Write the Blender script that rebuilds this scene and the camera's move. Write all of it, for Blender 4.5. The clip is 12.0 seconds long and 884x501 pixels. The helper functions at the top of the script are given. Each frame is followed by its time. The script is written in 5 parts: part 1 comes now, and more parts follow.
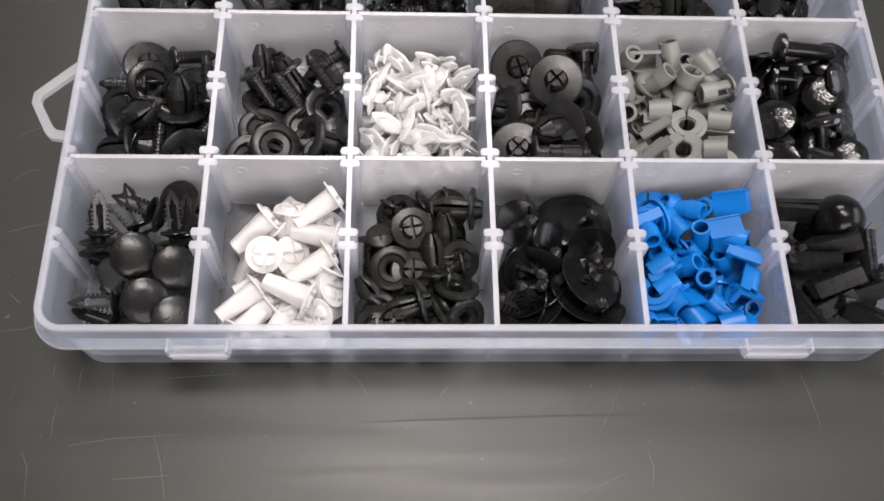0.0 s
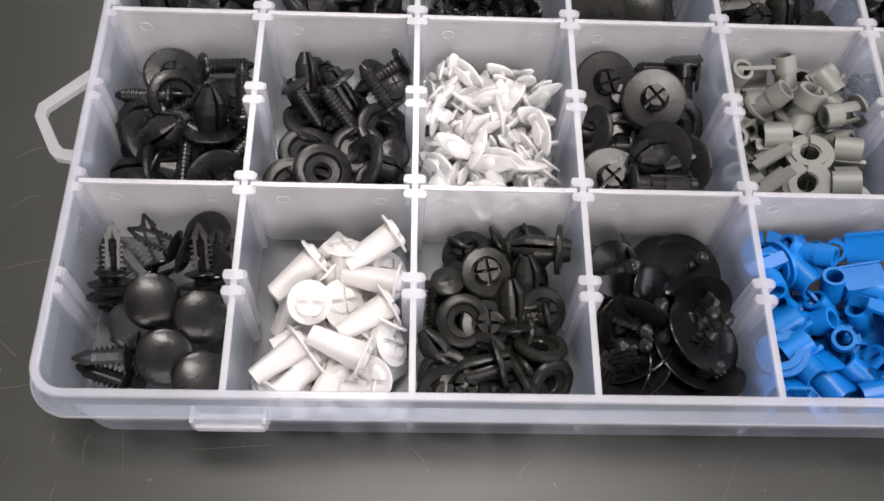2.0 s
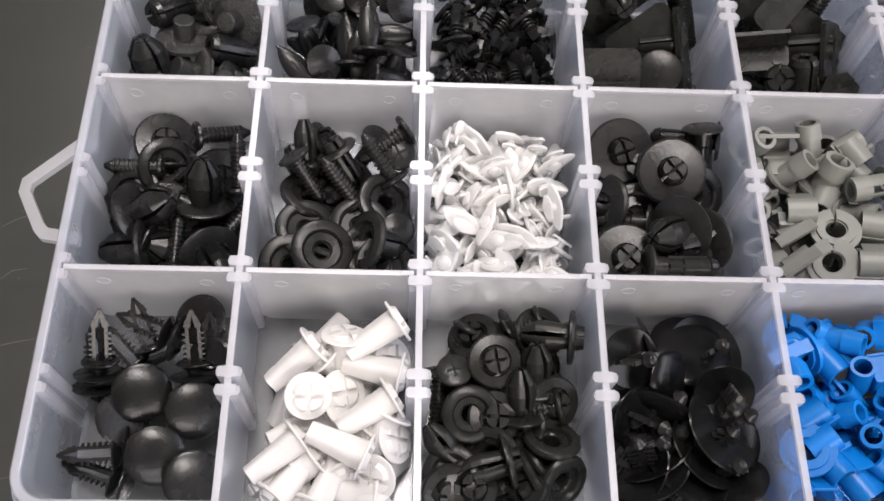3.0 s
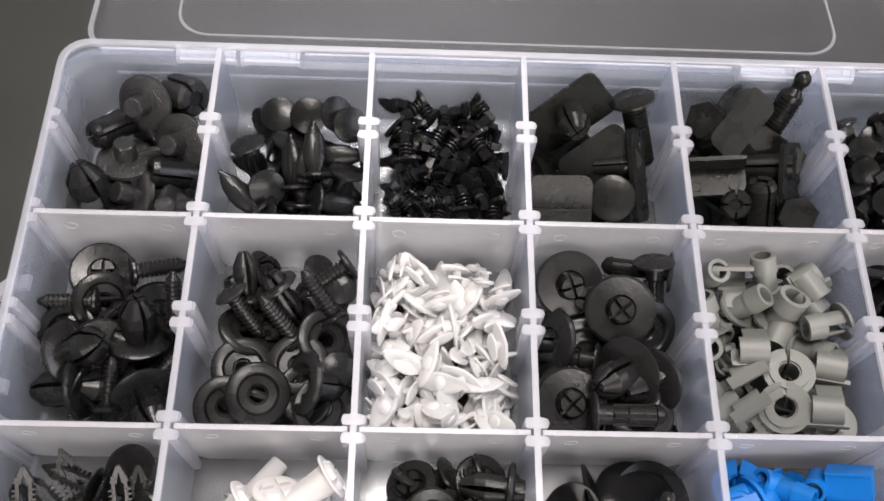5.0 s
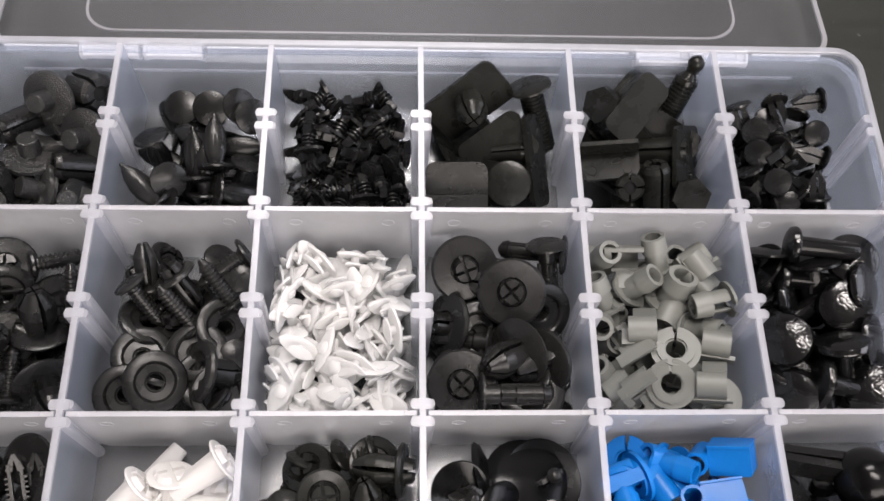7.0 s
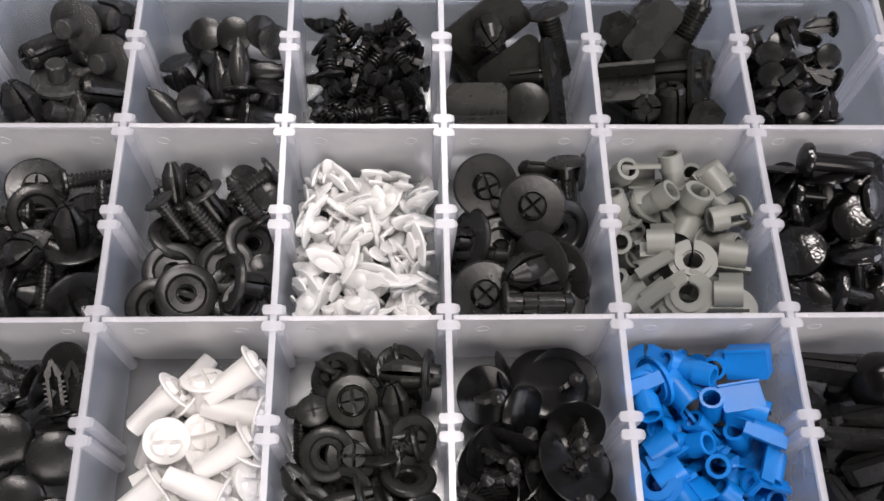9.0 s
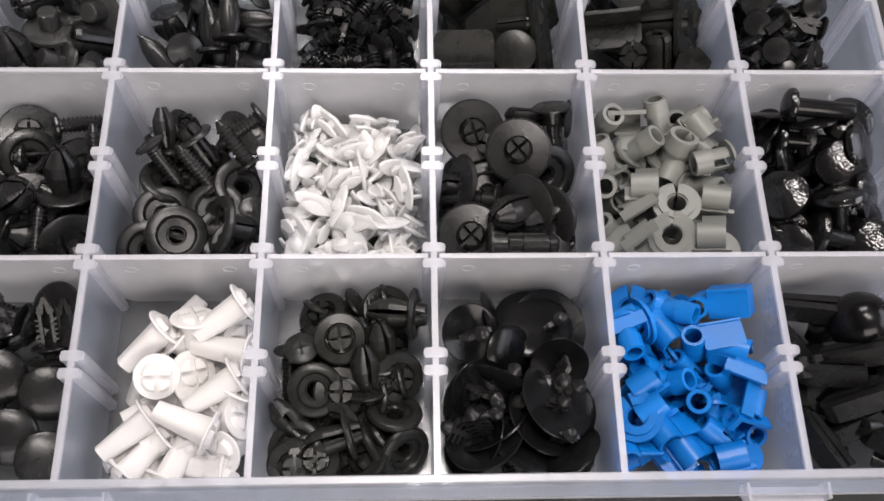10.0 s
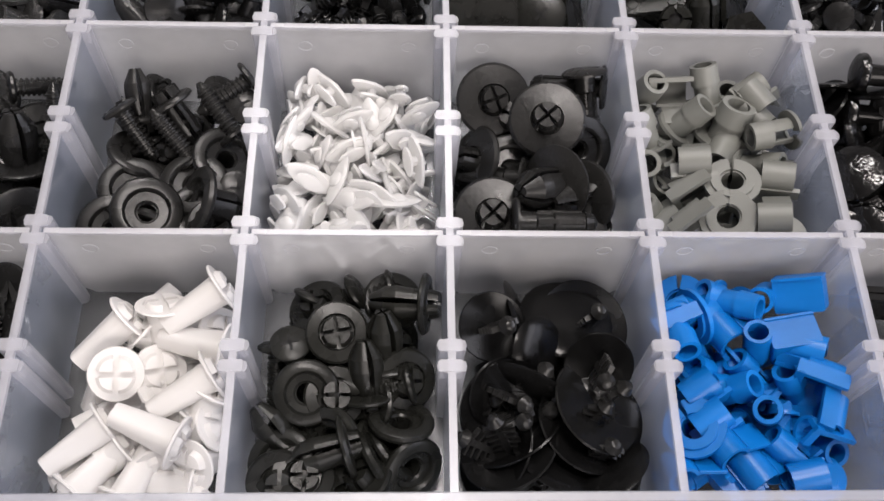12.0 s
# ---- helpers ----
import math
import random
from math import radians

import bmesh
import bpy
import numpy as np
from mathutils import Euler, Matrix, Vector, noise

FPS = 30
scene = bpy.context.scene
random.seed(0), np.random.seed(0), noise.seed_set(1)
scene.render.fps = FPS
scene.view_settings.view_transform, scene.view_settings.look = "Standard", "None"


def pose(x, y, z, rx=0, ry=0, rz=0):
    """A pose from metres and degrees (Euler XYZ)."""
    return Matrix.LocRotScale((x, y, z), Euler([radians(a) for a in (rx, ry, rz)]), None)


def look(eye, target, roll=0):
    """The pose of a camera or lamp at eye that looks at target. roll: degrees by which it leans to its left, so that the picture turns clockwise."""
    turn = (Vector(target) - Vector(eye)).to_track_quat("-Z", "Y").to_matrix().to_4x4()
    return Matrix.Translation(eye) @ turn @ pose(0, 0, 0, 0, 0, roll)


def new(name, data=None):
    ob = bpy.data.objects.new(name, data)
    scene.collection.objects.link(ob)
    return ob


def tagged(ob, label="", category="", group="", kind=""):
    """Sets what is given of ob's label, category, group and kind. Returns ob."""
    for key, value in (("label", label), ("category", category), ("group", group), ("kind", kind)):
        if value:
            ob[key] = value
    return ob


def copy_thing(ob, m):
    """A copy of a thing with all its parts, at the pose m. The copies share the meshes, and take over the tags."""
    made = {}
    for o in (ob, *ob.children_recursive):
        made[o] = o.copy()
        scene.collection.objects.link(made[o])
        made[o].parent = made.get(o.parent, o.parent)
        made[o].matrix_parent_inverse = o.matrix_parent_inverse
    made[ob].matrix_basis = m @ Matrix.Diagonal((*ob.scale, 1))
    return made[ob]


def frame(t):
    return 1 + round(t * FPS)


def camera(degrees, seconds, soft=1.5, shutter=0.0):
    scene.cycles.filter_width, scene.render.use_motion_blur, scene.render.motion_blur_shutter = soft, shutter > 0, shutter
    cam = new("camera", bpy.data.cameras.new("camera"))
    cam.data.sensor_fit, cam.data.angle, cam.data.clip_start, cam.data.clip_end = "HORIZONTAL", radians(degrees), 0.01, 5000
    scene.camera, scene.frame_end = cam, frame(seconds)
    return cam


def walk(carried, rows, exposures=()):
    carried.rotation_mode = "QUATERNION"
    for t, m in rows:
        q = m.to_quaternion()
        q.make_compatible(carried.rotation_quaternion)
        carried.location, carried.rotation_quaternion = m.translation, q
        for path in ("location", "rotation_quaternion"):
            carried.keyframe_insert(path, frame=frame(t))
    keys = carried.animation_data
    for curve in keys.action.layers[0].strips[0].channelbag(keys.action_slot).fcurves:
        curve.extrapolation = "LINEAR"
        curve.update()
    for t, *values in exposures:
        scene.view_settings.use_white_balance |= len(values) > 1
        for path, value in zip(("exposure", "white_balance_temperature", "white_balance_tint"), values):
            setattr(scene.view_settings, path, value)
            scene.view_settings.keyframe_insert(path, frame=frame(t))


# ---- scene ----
# All lengths below are in centimetres and are laid into the world with CM.
CM = 0.01
H = 3.2            # height of the box's rim over the table
COL = 4.3          # width of a compartment
SLOT = 2.765       # spacing of the slot ribs
DEEP = 16.42       # front wall to back wall
WIDE = 6 * COL
TABLE = -0.28      # the bench top, under the foot of the box

cam = camera(51.0, 12.0, soft=1.6)
PATH = [
    (0, (0.10185, -0.08929, 0.27839), (0.11055, -0.00591, 0.09680), 5.59),
    (0.5, (0.09778, -0.08968, 0.26658), (0.10639, -0.00509, 0.08555), 5.27),
    (1, (0.09228, -0.08409, 0.25039), (0.10107, 0.00399, 0.07104), 5.34),
    (1.5, (0.08603, -0.07459, 0.24183), (0.09450, 0.01364, 0.06254), 5.92),
    (2, (0.08417, -0.06348, 0.23596), (0.09181, 0.02492, 0.05672), 5.49),
    (2.5, (0.08035, -0.04788, 0.23302), (0.08771, 0.03966, 0.05335), 5.43),
    (3, (0.08280, -0.03615, 0.23475), (0.09033, 0.05033, 0.05457), 5.69),
    (5, (0.09876, -0.00045, 0.24482), (0.10511, 0.08608, 0.06462), 5.20),
    (5.5, (0.11215, 0.00150, 0.24752), (0.11922, 0.08714, 0.06693), 5.67),
    (6, (0.12263, 0.00471, 0.24930), (0.13050, 0.08974, 0.06845), 5.48),
    (6.5, (0.12369, 0.00104, 0.25013), (0.13235, 0.08613, 0.06934), 5.68),
    (8.5, (0.12047, -0.01796, 0.24854), (0.12938, 0.06437, 0.06648), 5.45),
    (9, (0.11778, -0.02385, 0.24710), (0.12622, 0.05831, 0.06494), 5.16),
    (9.5, (0.11945, -0.02985, 0.24869), (0.12757, 0.04995, 0.06548), 5.08),
    (10, (0.12187, -0.03620, 0.24546), (0.12976, 0.04335, 0.06213), 4.95),
    (10.5, (0.11634, -0.04257, 0.22798), (0.12389, 0.03789, 0.04503), 4.96),
    (11, (0.11576, -0.04181, 0.20985), (0.12350, 0.04416, 0.02944), 4.73),
    (11.5, (0.11788, -0.03867, 0.20169), (0.12566, 0.04892, 0.02206), 4.78),
    (12, (0.12008, -0.03622, 0.20444), (0.12755, 0.05379, 0.02600), 4.55),
]
walk(cam, [(t, look(eye, target, roll)) for t, eye, target, roll in PATH], exposures=[(0, -0.2), (2.5, -0.18), (6.5, -0.22), (8.5, -0.26), (10.5, -0.32), (12, -0.4)])

# ---- light: a room with an overhead panel over the bench and an added fill ----
world = bpy.data.worlds.new("room_light")
scene.world = world
world.use_nodes = True
world.node_tree.nodes["Background"].inputs[0].default_value = (1.0, 0.97, 1.0, 1)
world.node_tree.nodes["Background"].inputs[1].default_value = 0.06


def panel_lamp(name, x, y, z, sx, sy, watts, target, colour=(1, 0.98, 0.95)):
    data = bpy.data.lights.new(name, "AREA")
    data.shape, data.size, data.size_y, data.energy, data.color = "RECTANGLE", sx, sy, watts, colour
    ob = new(name, data)
    ob.matrix_world = look((x, y, z), target)
    return ob


panel_lamp("ceiling_lamp", 0.28, 0.2, 2.3, 1.0, 0.35, 52, (0.2, 0.1, 0), (1.0, 0.92, 0.885))
# unseen fill from behind, added to brighten the back compartments
panel_lamp("ceiling_lamp", 0.0, 1.5, 2.3, 1.0, 0.35, 48, (0.15, 0.1, 0), (1.0, 0.94, 0.92))
panel_lamp("window_daylight", 0.75, -2.2, 1.35, 2.0, 1.5, 100, (0.13, 0.1, 0.0), (1.0, 0.91, 0.87))
panel_lamp("side_window_daylight", 2.5, 0.1, 1.2, 2.2, 1.4, 68, (0.13, 0.1, 0.0), (0.90, 0.885, 0.98))


# ---- materials ----
def material(name):
    m = bpy.data.materials.new(name)
    m.use_nodes = True
    m.node_tree.nodes.clear()
    return m, m.node_tree.nodes, m.node_tree.links


def node(nodes, kind, **values):
    n = nodes.new(kind)
    for key, value in values.items():
        n.inputs[key].default_value = value
    return n


def plastic(name, colour, rough=0.4, vary=0.3, spec=0.5, grain=900.0, bump=0.15, wear=0.06):
    """Moulded plastic: base colour that varies from piece to piece, mottled gloss and a fine moulded grain."""
    m, nodes, links = material(name)
    out = nodes.new("ShaderNodeOutputMaterial")
    bsdf = node(nodes, "ShaderNodeBsdfPrincipled", Roughness=rough)
    bsdf.inputs["Specular IOR Level"].default_value = spec
    coord = nodes.new("ShaderNodeTexCoord")
    info = nodes.new("ShaderNodeObjectInfo")
    big = node(nodes, "ShaderNodeTexNoise", Scale=160.0, Detail=4.0)
    fine = node(nodes, "ShaderNodeTexNoise", Scale=grain, Detail=3.0)
    links.new(coord.outputs["Object"], big.inputs["Vector"])
    links.new(coord.outputs["Object"], fine.inputs["Vector"])
    add = nodes.new("ShaderNodeMath")
    add.operation = "MULTIPLY_ADD"
    links.new(info.outputs["Random"], add.inputs[0])
    add.inputs[1].default_value = 0.6
    links.new(big.outputs["Fac"], add.inputs[2])
    ramp = nodes.new("ShaderNodeValToRGB")
    lo = [c * (1 - vary) for c in colour]
    hi = [min(1, c * (1 + vary) + wear * vary * 0.2) for c in colour]
    ramp.color_ramp.elements[0].position, ramp.color_ramp.elements[0].color = 0.3, (*lo, 1)
    ramp.color_ramp.elements[1].position, ramp.color_ramp.elements[1].color = 1.1, (*hi, 1)
    links.new(add.outputs[0], ramp.inputs[0])
    links.new(ramp.outputs[0], bsdf.inputs["Base Color"])
    rr = nodes.new("ShaderNodeMapRange")
    rr.inputs[3].default_value, rr.inputs[4].default_value = max(0.04, rough - 0.12), rough + 0.14
    links.new(big.outputs["Fac"], rr.inputs[0])
    links.new(rr.outputs[0], bsdf.inputs["Roughness"])
    b = node(nodes, "ShaderNodeBump", Strength=bump, Distance=0.0002)
    links.new(fine.outputs["Fac"], b.inputs["Height"])
    links.new(b.outputs[0], bsdf.inputs["Normal"])
    links.new(bsdf.outputs[0], out.inputs[0])
    return m


def milky(name, clear=0.5, tint=(0.93, 0.91, 0.95), rough=0.28, through_light=0.45):
    """Natural polypropylene: part of the light goes straight on, the rest scatters; a waxy gloss."""
    m, nodes, links = material(name)
    out = nodes.new("ShaderNodeOutputMaterial")
    coord = nodes.new("ShaderNodeTexCoord")
    cloud = node(nodes, "ShaderNodeTexNoise", Scale=70.0, Detail=5.0)
    fine = node(nodes, "ShaderNodeTexNoise", Scale=260.0, Detail=2.0)
    links.new(coord.outputs["Object"], cloud.inputs["Vector"])
    links.new(coord.outputs["Object"], fine.inputs["Vector"])
    bump = node(nodes, "ShaderNodeBump", Strength=0.05, Distance=0.0003)
    links.new(fine.outputs["Fac"], bump.inputs["Height"])
    diffuse = node(nodes, "ShaderNodeBsdfDiffuse", Color=(*tint, 1))
    trans = node(nodes, "ShaderNodeBsdfTranslucent", Color=(*tint, 1))
    clearer = node(nodes, "ShaderNodeBsdfTransparent", Color=(0.97, 0.98, 1.0, 1))
    gloss = node(nodes, "ShaderNodeBsdfGlossy", Roughness=rough)
    facing = nodes.new("ShaderNodeLayerWeight")
    steep = nodes.new("ShaderNodeMath")
    steep.operation = "POWER"
    steep.inputs[1].default_value = 4.0
    fres = nodes.new("ShaderNodeMath")
    fres.operation = "MULTIPLY_ADD"
    fres.inputs[1].default_value, fres.inputs[2].default_value = 0.6, 0.04
    links.new(facing.outputs["Facing"], steep.inputs[0])
    links.new(steep.outputs[0], fres.inputs[0])
    links.new(bump.outputs[0], gloss.inputs["Normal"])
    links.new(bump.outputs[0], facing.inputs["Normal"])
    a, c, d = (nodes.new("ShaderNodeMixShader") for _ in range(3))
    a.inputs[0].default_value = through_light
    links.new(diffuse.outputs[0], a.inputs[1])
    links.new(trans.outputs[0], a.inputs[2])
    span = nodes.new("ShaderNodeMapRange")
    span.inputs[3].default_value, span.inputs[4].default_value = clear - 0.3 * min(clear, 1 - clear), clear + 0.3 * min(clear, 1 - clear)
    links.new(cloud.outputs["Fac"], span.inputs[0])
    links.new(span.outputs[0], c.inputs[0])
    links.new(a.outputs[0], c.inputs[1])
    links.new(clearer.outputs[0], c.inputs[2])
    links.new(fres.outputs[0], d.inputs[0])
    links.new(c.outputs[0], d.inputs[1])
    links.new(gloss.outputs[0], d.inputs[2])
    links.new(d.outputs[0], out.inputs[0])
    return m


def grained(name, colour=(0.02, 0.02, 0.0195), rough=0.3, size=1500.0, depth=0.5):
    """Black plastic with a pebbled or crazed skin of small cells."""
    m, nodes, links = material(name)
    out = nodes.new("ShaderNodeOutputMaterial")
    bsdf = node(nodes, "ShaderNodeBsdfPrincipled", Roughness=rough)
    coord = nodes.new("ShaderNodeTexCoord")
    warp = node(nodes, "ShaderNodeTexNoise", Scale=size * 0.6, Detail=2.0)
    cells = node(nodes, "ShaderNodeTexVoronoi", Scale=size)
    cells.feature = "DISTANCE_TO_EDGE"
    links.new(coord.outputs["Object"], cells.inputs["Vector"])
    links.new(coord.outputs["Object"], warp.inputs["Vector"])
    # raised cells lighter, creases darker: light on the grain put into the colour
    ramp = nodes.new("ShaderNodeValToRGB")
    ramp.color_ramp.elements[0].position, ramp.color_ramp.elements[0].color = 0.0, (*[c * 0.55 for c in colour], 1)
    ramp.color_ramp.elements[1].position, ramp.color_ramp.elements[1].color = 0.45, (*[c * 1.3 for c in colour], 1)
    links.new(cells.outputs["Distance"], ramp.inputs[0])
    links.new(ramp.outputs[0], bsdf.inputs["Base Color"])
    span = nodes.new("ShaderNodeMapRange")
    span.inputs[2].default_value = 0.25
    links.new(cells.outputs["Distance"], span.inputs[0])
    b = node(nodes, "ShaderNodeBump", Strength=depth, Distance=0.0004)
    links.new(span.outputs[0], b.inputs["Height"])
    links.new(b.outputs[0], bsdf.inputs["Normal"])
    links.new(bsdf.outputs[0], out.inputs[0])
    return m


def bench(name):
    """Dark grey-green laminate bench top: clouded, dusty, finely scratched."""
    m, nodes, links = material(name)
    out = nodes.new("ShaderNodeOutputMaterial")
    bsdf = node(nodes, "ShaderNodeBsdfPrincipled", Roughness=0.4)
    bsdf.inputs["Specular IOR Level"].default_value = 0.42
    coord = nodes.new("ShaderNodeTexCoord")
    cloud = node(nodes, "ShaderNodeTexNoise", Scale=14.0, Detail=8.0)
    dust = node(nodes, "ShaderNodeTexNoise", Scale=420.0, Detail=4.0, Roughness=0.7)
    stretch = nodes.new("ShaderNodeMapping")
    stretch.inputs["Scale"].default_value = (18.0, 260.0, 1.0)
    stretch.inputs["Rotation"].default_value = (0, 0, radians(6))
    streak = node(nodes, "ShaderNodeTexNoise", Scale=1.0, Detail=5.0)
    for n in (cloud, dust):
        links.new(coord.outputs["Object"], n.inputs["Vector"])
    links.new(coord.outputs["Object"], stretch.inputs[0])
    links.new(stretch.outputs[0], streak.inputs["Vector"])
    ramp = nodes.new("ShaderNodeValToRGB")
    ramp.color_ramp.elements[0].position, ramp.color_ramp.elements[0].color = 0.3, (0.0125, 0.0135, 0.0108, 1)
    ramp.color_ramp.elements[1].position, ramp.color_ramp.elements[1].color = 0.75, (0.033, 0.0345, 0.029, 1)
    mix = nodes.new("ShaderNodeMath")
    mix.operation = "MULTIPLY_ADD"
    mix.inputs[1].default_value = 0.06
    links.new(dust.outputs["Fac"], mix.inputs[0])
    half = nodes.new("ShaderNodeMath")
    half.operation = "MULTIPLY"
    half.inputs[1].default_value = 0.65
    links.new(cloud.outputs["Fac"], half.inputs[0])
    links.new(half.outputs[0], mix.inputs[2])
    links.new(mix.outputs[0], ramp.inputs[0])
    fleck = node(nodes, "ShaderNodeTexNoise", Scale=520.0, Detail=1.0)
    links.new(coord.outputs["Object"], fleck.inputs["Vector"])
    few = nodes.new("ShaderNodeMapRange")
    few.inputs[1].default_value, few.inputs[2].default_value = 0.77, 0.84
    links.new(fleck.outputs["Fac"], few.inputs[0])
    spot = nodes.new("ShaderNodeMix")
    spot.data_type = "RGBA"
    spot.inputs[7].default_value = (0.07, 0.068, 0.06, 1)
    links.new(few.outputs[0], spot.inputs[0])
    links.new(ramp.outputs[0], spot.inputs[6])
    links.new(spot.outputs[2], bsdf.inputs["Base Color"])
    rr = nodes.new("ShaderNodeMapRange")
    rr.inputs[3].default_value, rr.inputs[4].default_value = 0.3, 0.48
    links.new(streak.outputs["Fac"], rr.inputs[0])
    links.new(rr.outputs[0], bsdf.inputs["Roughness"])
    b = node(nodes, "ShaderNodeBump", Strength=0.1, Distance=0.0003)
    links.new(dust.outputs["Fac"], b.inputs["Height"])
    links.new(b.outputs[0], bsdf.inputs["Normal"])
    links.new(bsdf.outputs[0], out.inputs[0])
    return m


def plain(name, colour, rough=0.8):
    m, nodes, links = material(name)
    out = nodes.new("ShaderNodeOutputMaterial")
    bsdf = node(nodes, "ShaderNodeBsdfPrincipled", Roughness=rough)
    coord = nodes.new("ShaderNodeTexCoord")
    cloud = node(nodes, "ShaderNodeTexNoise", Scale=3.0, Detail=6.0)
    links.new(coord.outputs["Object"], cloud.inputs["Vector"])
    ramp = nodes.new("ShaderNodeValToRGB")
    ramp.color_ramp.elements[0].color = (*[c * 0.9 for c in colour], 1)
    ramp.color_ramp.elements[1].color = (*colour, 1)
    links.new(cloud.outputs["Fac"], ramp.inputs[0])
    links.new(ramp.outputs[0], bsdf.inputs["Base Color"])
    links.new(bsdf.outputs[0], out.inputs[0])
    return m


POLY = milky("milky_polypropylene", 0.81, tint=(0.68, 0.75, 0.88), through_light=0.5)
PANEL = milky("milky_polypropylene_panel", 0.55, tint=(0.82, 0.815, 0.82), through_light=0.6)
# milkier copy for edges: the glow of light piped along sheets put into it
DENSE = milky("milky_polypropylene_edge", 0.62, tint=(0.75, 0.74, 0.77), through_light=0.45)
BASE = milky("thin_polypropylene_base", 0.92, tint=(0.75, 0.76, 0.78), rough=0.2)
RIB = milky("milky_polypropylene_rib", 0.72, tint=(0.82, 0.81, 0.84), through_light=0.5)
RAIL = milky("thick_polypropylene", 0.15, tint=(0.93, 0.92, 0.94), through_light=0.4)
CLEAR = milky("clear_polypropylene", 0.965, rough=0.12)
SATIN = plastic("satin_black_plastic", (0.0045, 0.0045, 0.0044), 0.25, spec=0.33, bump=0.25)
MATTE = plastic("matte_black_plastic", (0.008, 0.0079, 0.0076), 0.27, spec=0.27, bump=0.3)
GLOSS = plastic("glossy_black_plastic", (0.002, 0.002, 0.002), 0.2, spec=0.19, bump=0.05)
DULL = plastic("greenish_black_nylon", (0.0068, 0.007, 0.0058), 0.27, spec=0.24, bump=0.3)
ROUGH = grained("leather_grained_black_plastic")
CRAZED = grained("crazed_glossy_black_plastic", (0.004, 0.004, 0.004), 0.16, 620.0, 0.12)
WHITE = milky("white_nylon", 0.0, tint=(0.86, 0.845, 0.83), rough=0.4, through_light=0.48)
NATURAL = milky("natural_nylon", 0.12, tint=(0.90, 0.895, 0.885), rough=0.35, through_light=0.55)
GREY = plastic("grey_plastic", (0.145, 0.149, 0.136), 0.45, vary=0.1)
BLUE = plastic("blue_plastic", (0.0005, 0.118, 0.40), 0.34, vary=0.16, spec=0.35)
BENCH = bench("dark_laminate")
PAINT = plain("grey_wall_paint", (0.32, 0.31, 0.31))
FLOOR = plain("grey_floor_paint", (0.3, 0.3, 0.3))
SCORE = plain("dark_score", (0.012, 0.012, 0.012), 0.6)
# near-black colour that stands in for shade inside slots and barrels
RECESS_SHADE = plain("painted_recess_shade", (0.0025, 0.0025, 0.0025), 0.85)
CHALK = plain("pale_scratch", (0.075, 0.074, 0.066), 0.6)


# ---- mesh helpers ----
def part(name, bm, mat, parent=None, label="", smooth=True, bevel=0.0):
    """Links a bmesh, drawn in centimetres, as one mesh object under a thing or part."""
    if bevel:
        bmesh.ops.bevel(bm, geom=[e for e in bm.edges if e.is_manifold and e.calc_face_angle(0) > 0.7], offset=bevel, segments=2, affect="EDGES", profile=0.6)
    bmesh.ops.recalc_face_normals(bm, faces=bm.faces)
    bm.transform(Matrix.Scale(CM, 4))
    mesh = bpy.data.meshes.new(name)
    if smooth:
        for e in bm.edges:
            e.smooth = e.is_manifold and e.calc_face_angle(0) < 0.6
        for face in bm.faces:
            face.smooth = True
    bm.to_mesh(mesh)
    bm.free()
    mesh.materials.append(mat)
    ob = new(name, mesh)
    ob.parent = parent
    if label:
        ob["label"] = label
    return ob


def prism(bm, pts, z0, z1, taper=1.0, m=None):
    """A polygon drawn out from z0 to z1, its far end scaled by taper."""
    low = [bm.verts.new((x, y, z0)) for x, y in pts]
    top = [bm.verts.new((x * taper, y * taper, z1)) for x, y in pts]
    bm.faces.new(low[::-1])
    bm.faces.new(top)
    for i in range(len(pts)):
        j = (i + 1) % len(pts)
        bm.faces.new((low[i], low[j], top[j], top[i]))
    if m:
        bmesh.ops.transform(bm, matrix=m, verts=low + top)
    return low + top


def box(bm, x0, x1, y0, y1, z0, z1, m=None):
    return prism(bm, [(x0, y0), (x1, y0), (x1, y1), (x0, y1)], z0, z1, m=m)


def lathe(bm, profile, n=28, m=None):
    """Turns (radius, height) pairs round the z axis; ends on the axis close."""
    rings, made = [], []
    for r, z in profile:
        ring = [bm.verts.new((0, 0, z))] if r < 1e-6 else [bm.verts.new((r * math.cos(math.tau * i / n), r * math.sin(math.tau * i / n), z)) for i in range(n)]
        rings.append(ring)
        made += ring
    for a, b in zip(rings, rings[1:]):
        for i in range(n):
            j = (i + 1) % n
            quad = [a[i % len(a)], a[j % len(a)], b[j % len(b)], b[i % len(b)]]
            quad = [v for k, v in enumerate(quad) if v not in quad[:k]]
            if len(quad) > 2:
                bm.faces.new(quad)
    if len(rings[0]) > 1 and rings[0] is not rings[-1]:
        if len(rings[0]) == n and profile[0] != profile[-1]:
            if profile[0][0] > 1e-6:
                bm.faces.new(rings[0][::-1])
            if profile[-1][0] > 1e-6:
                bm.faces.new(rings[-1])
    if m:
        bmesh.ops.transform(bm, matrix=m, verts=made)
    return made


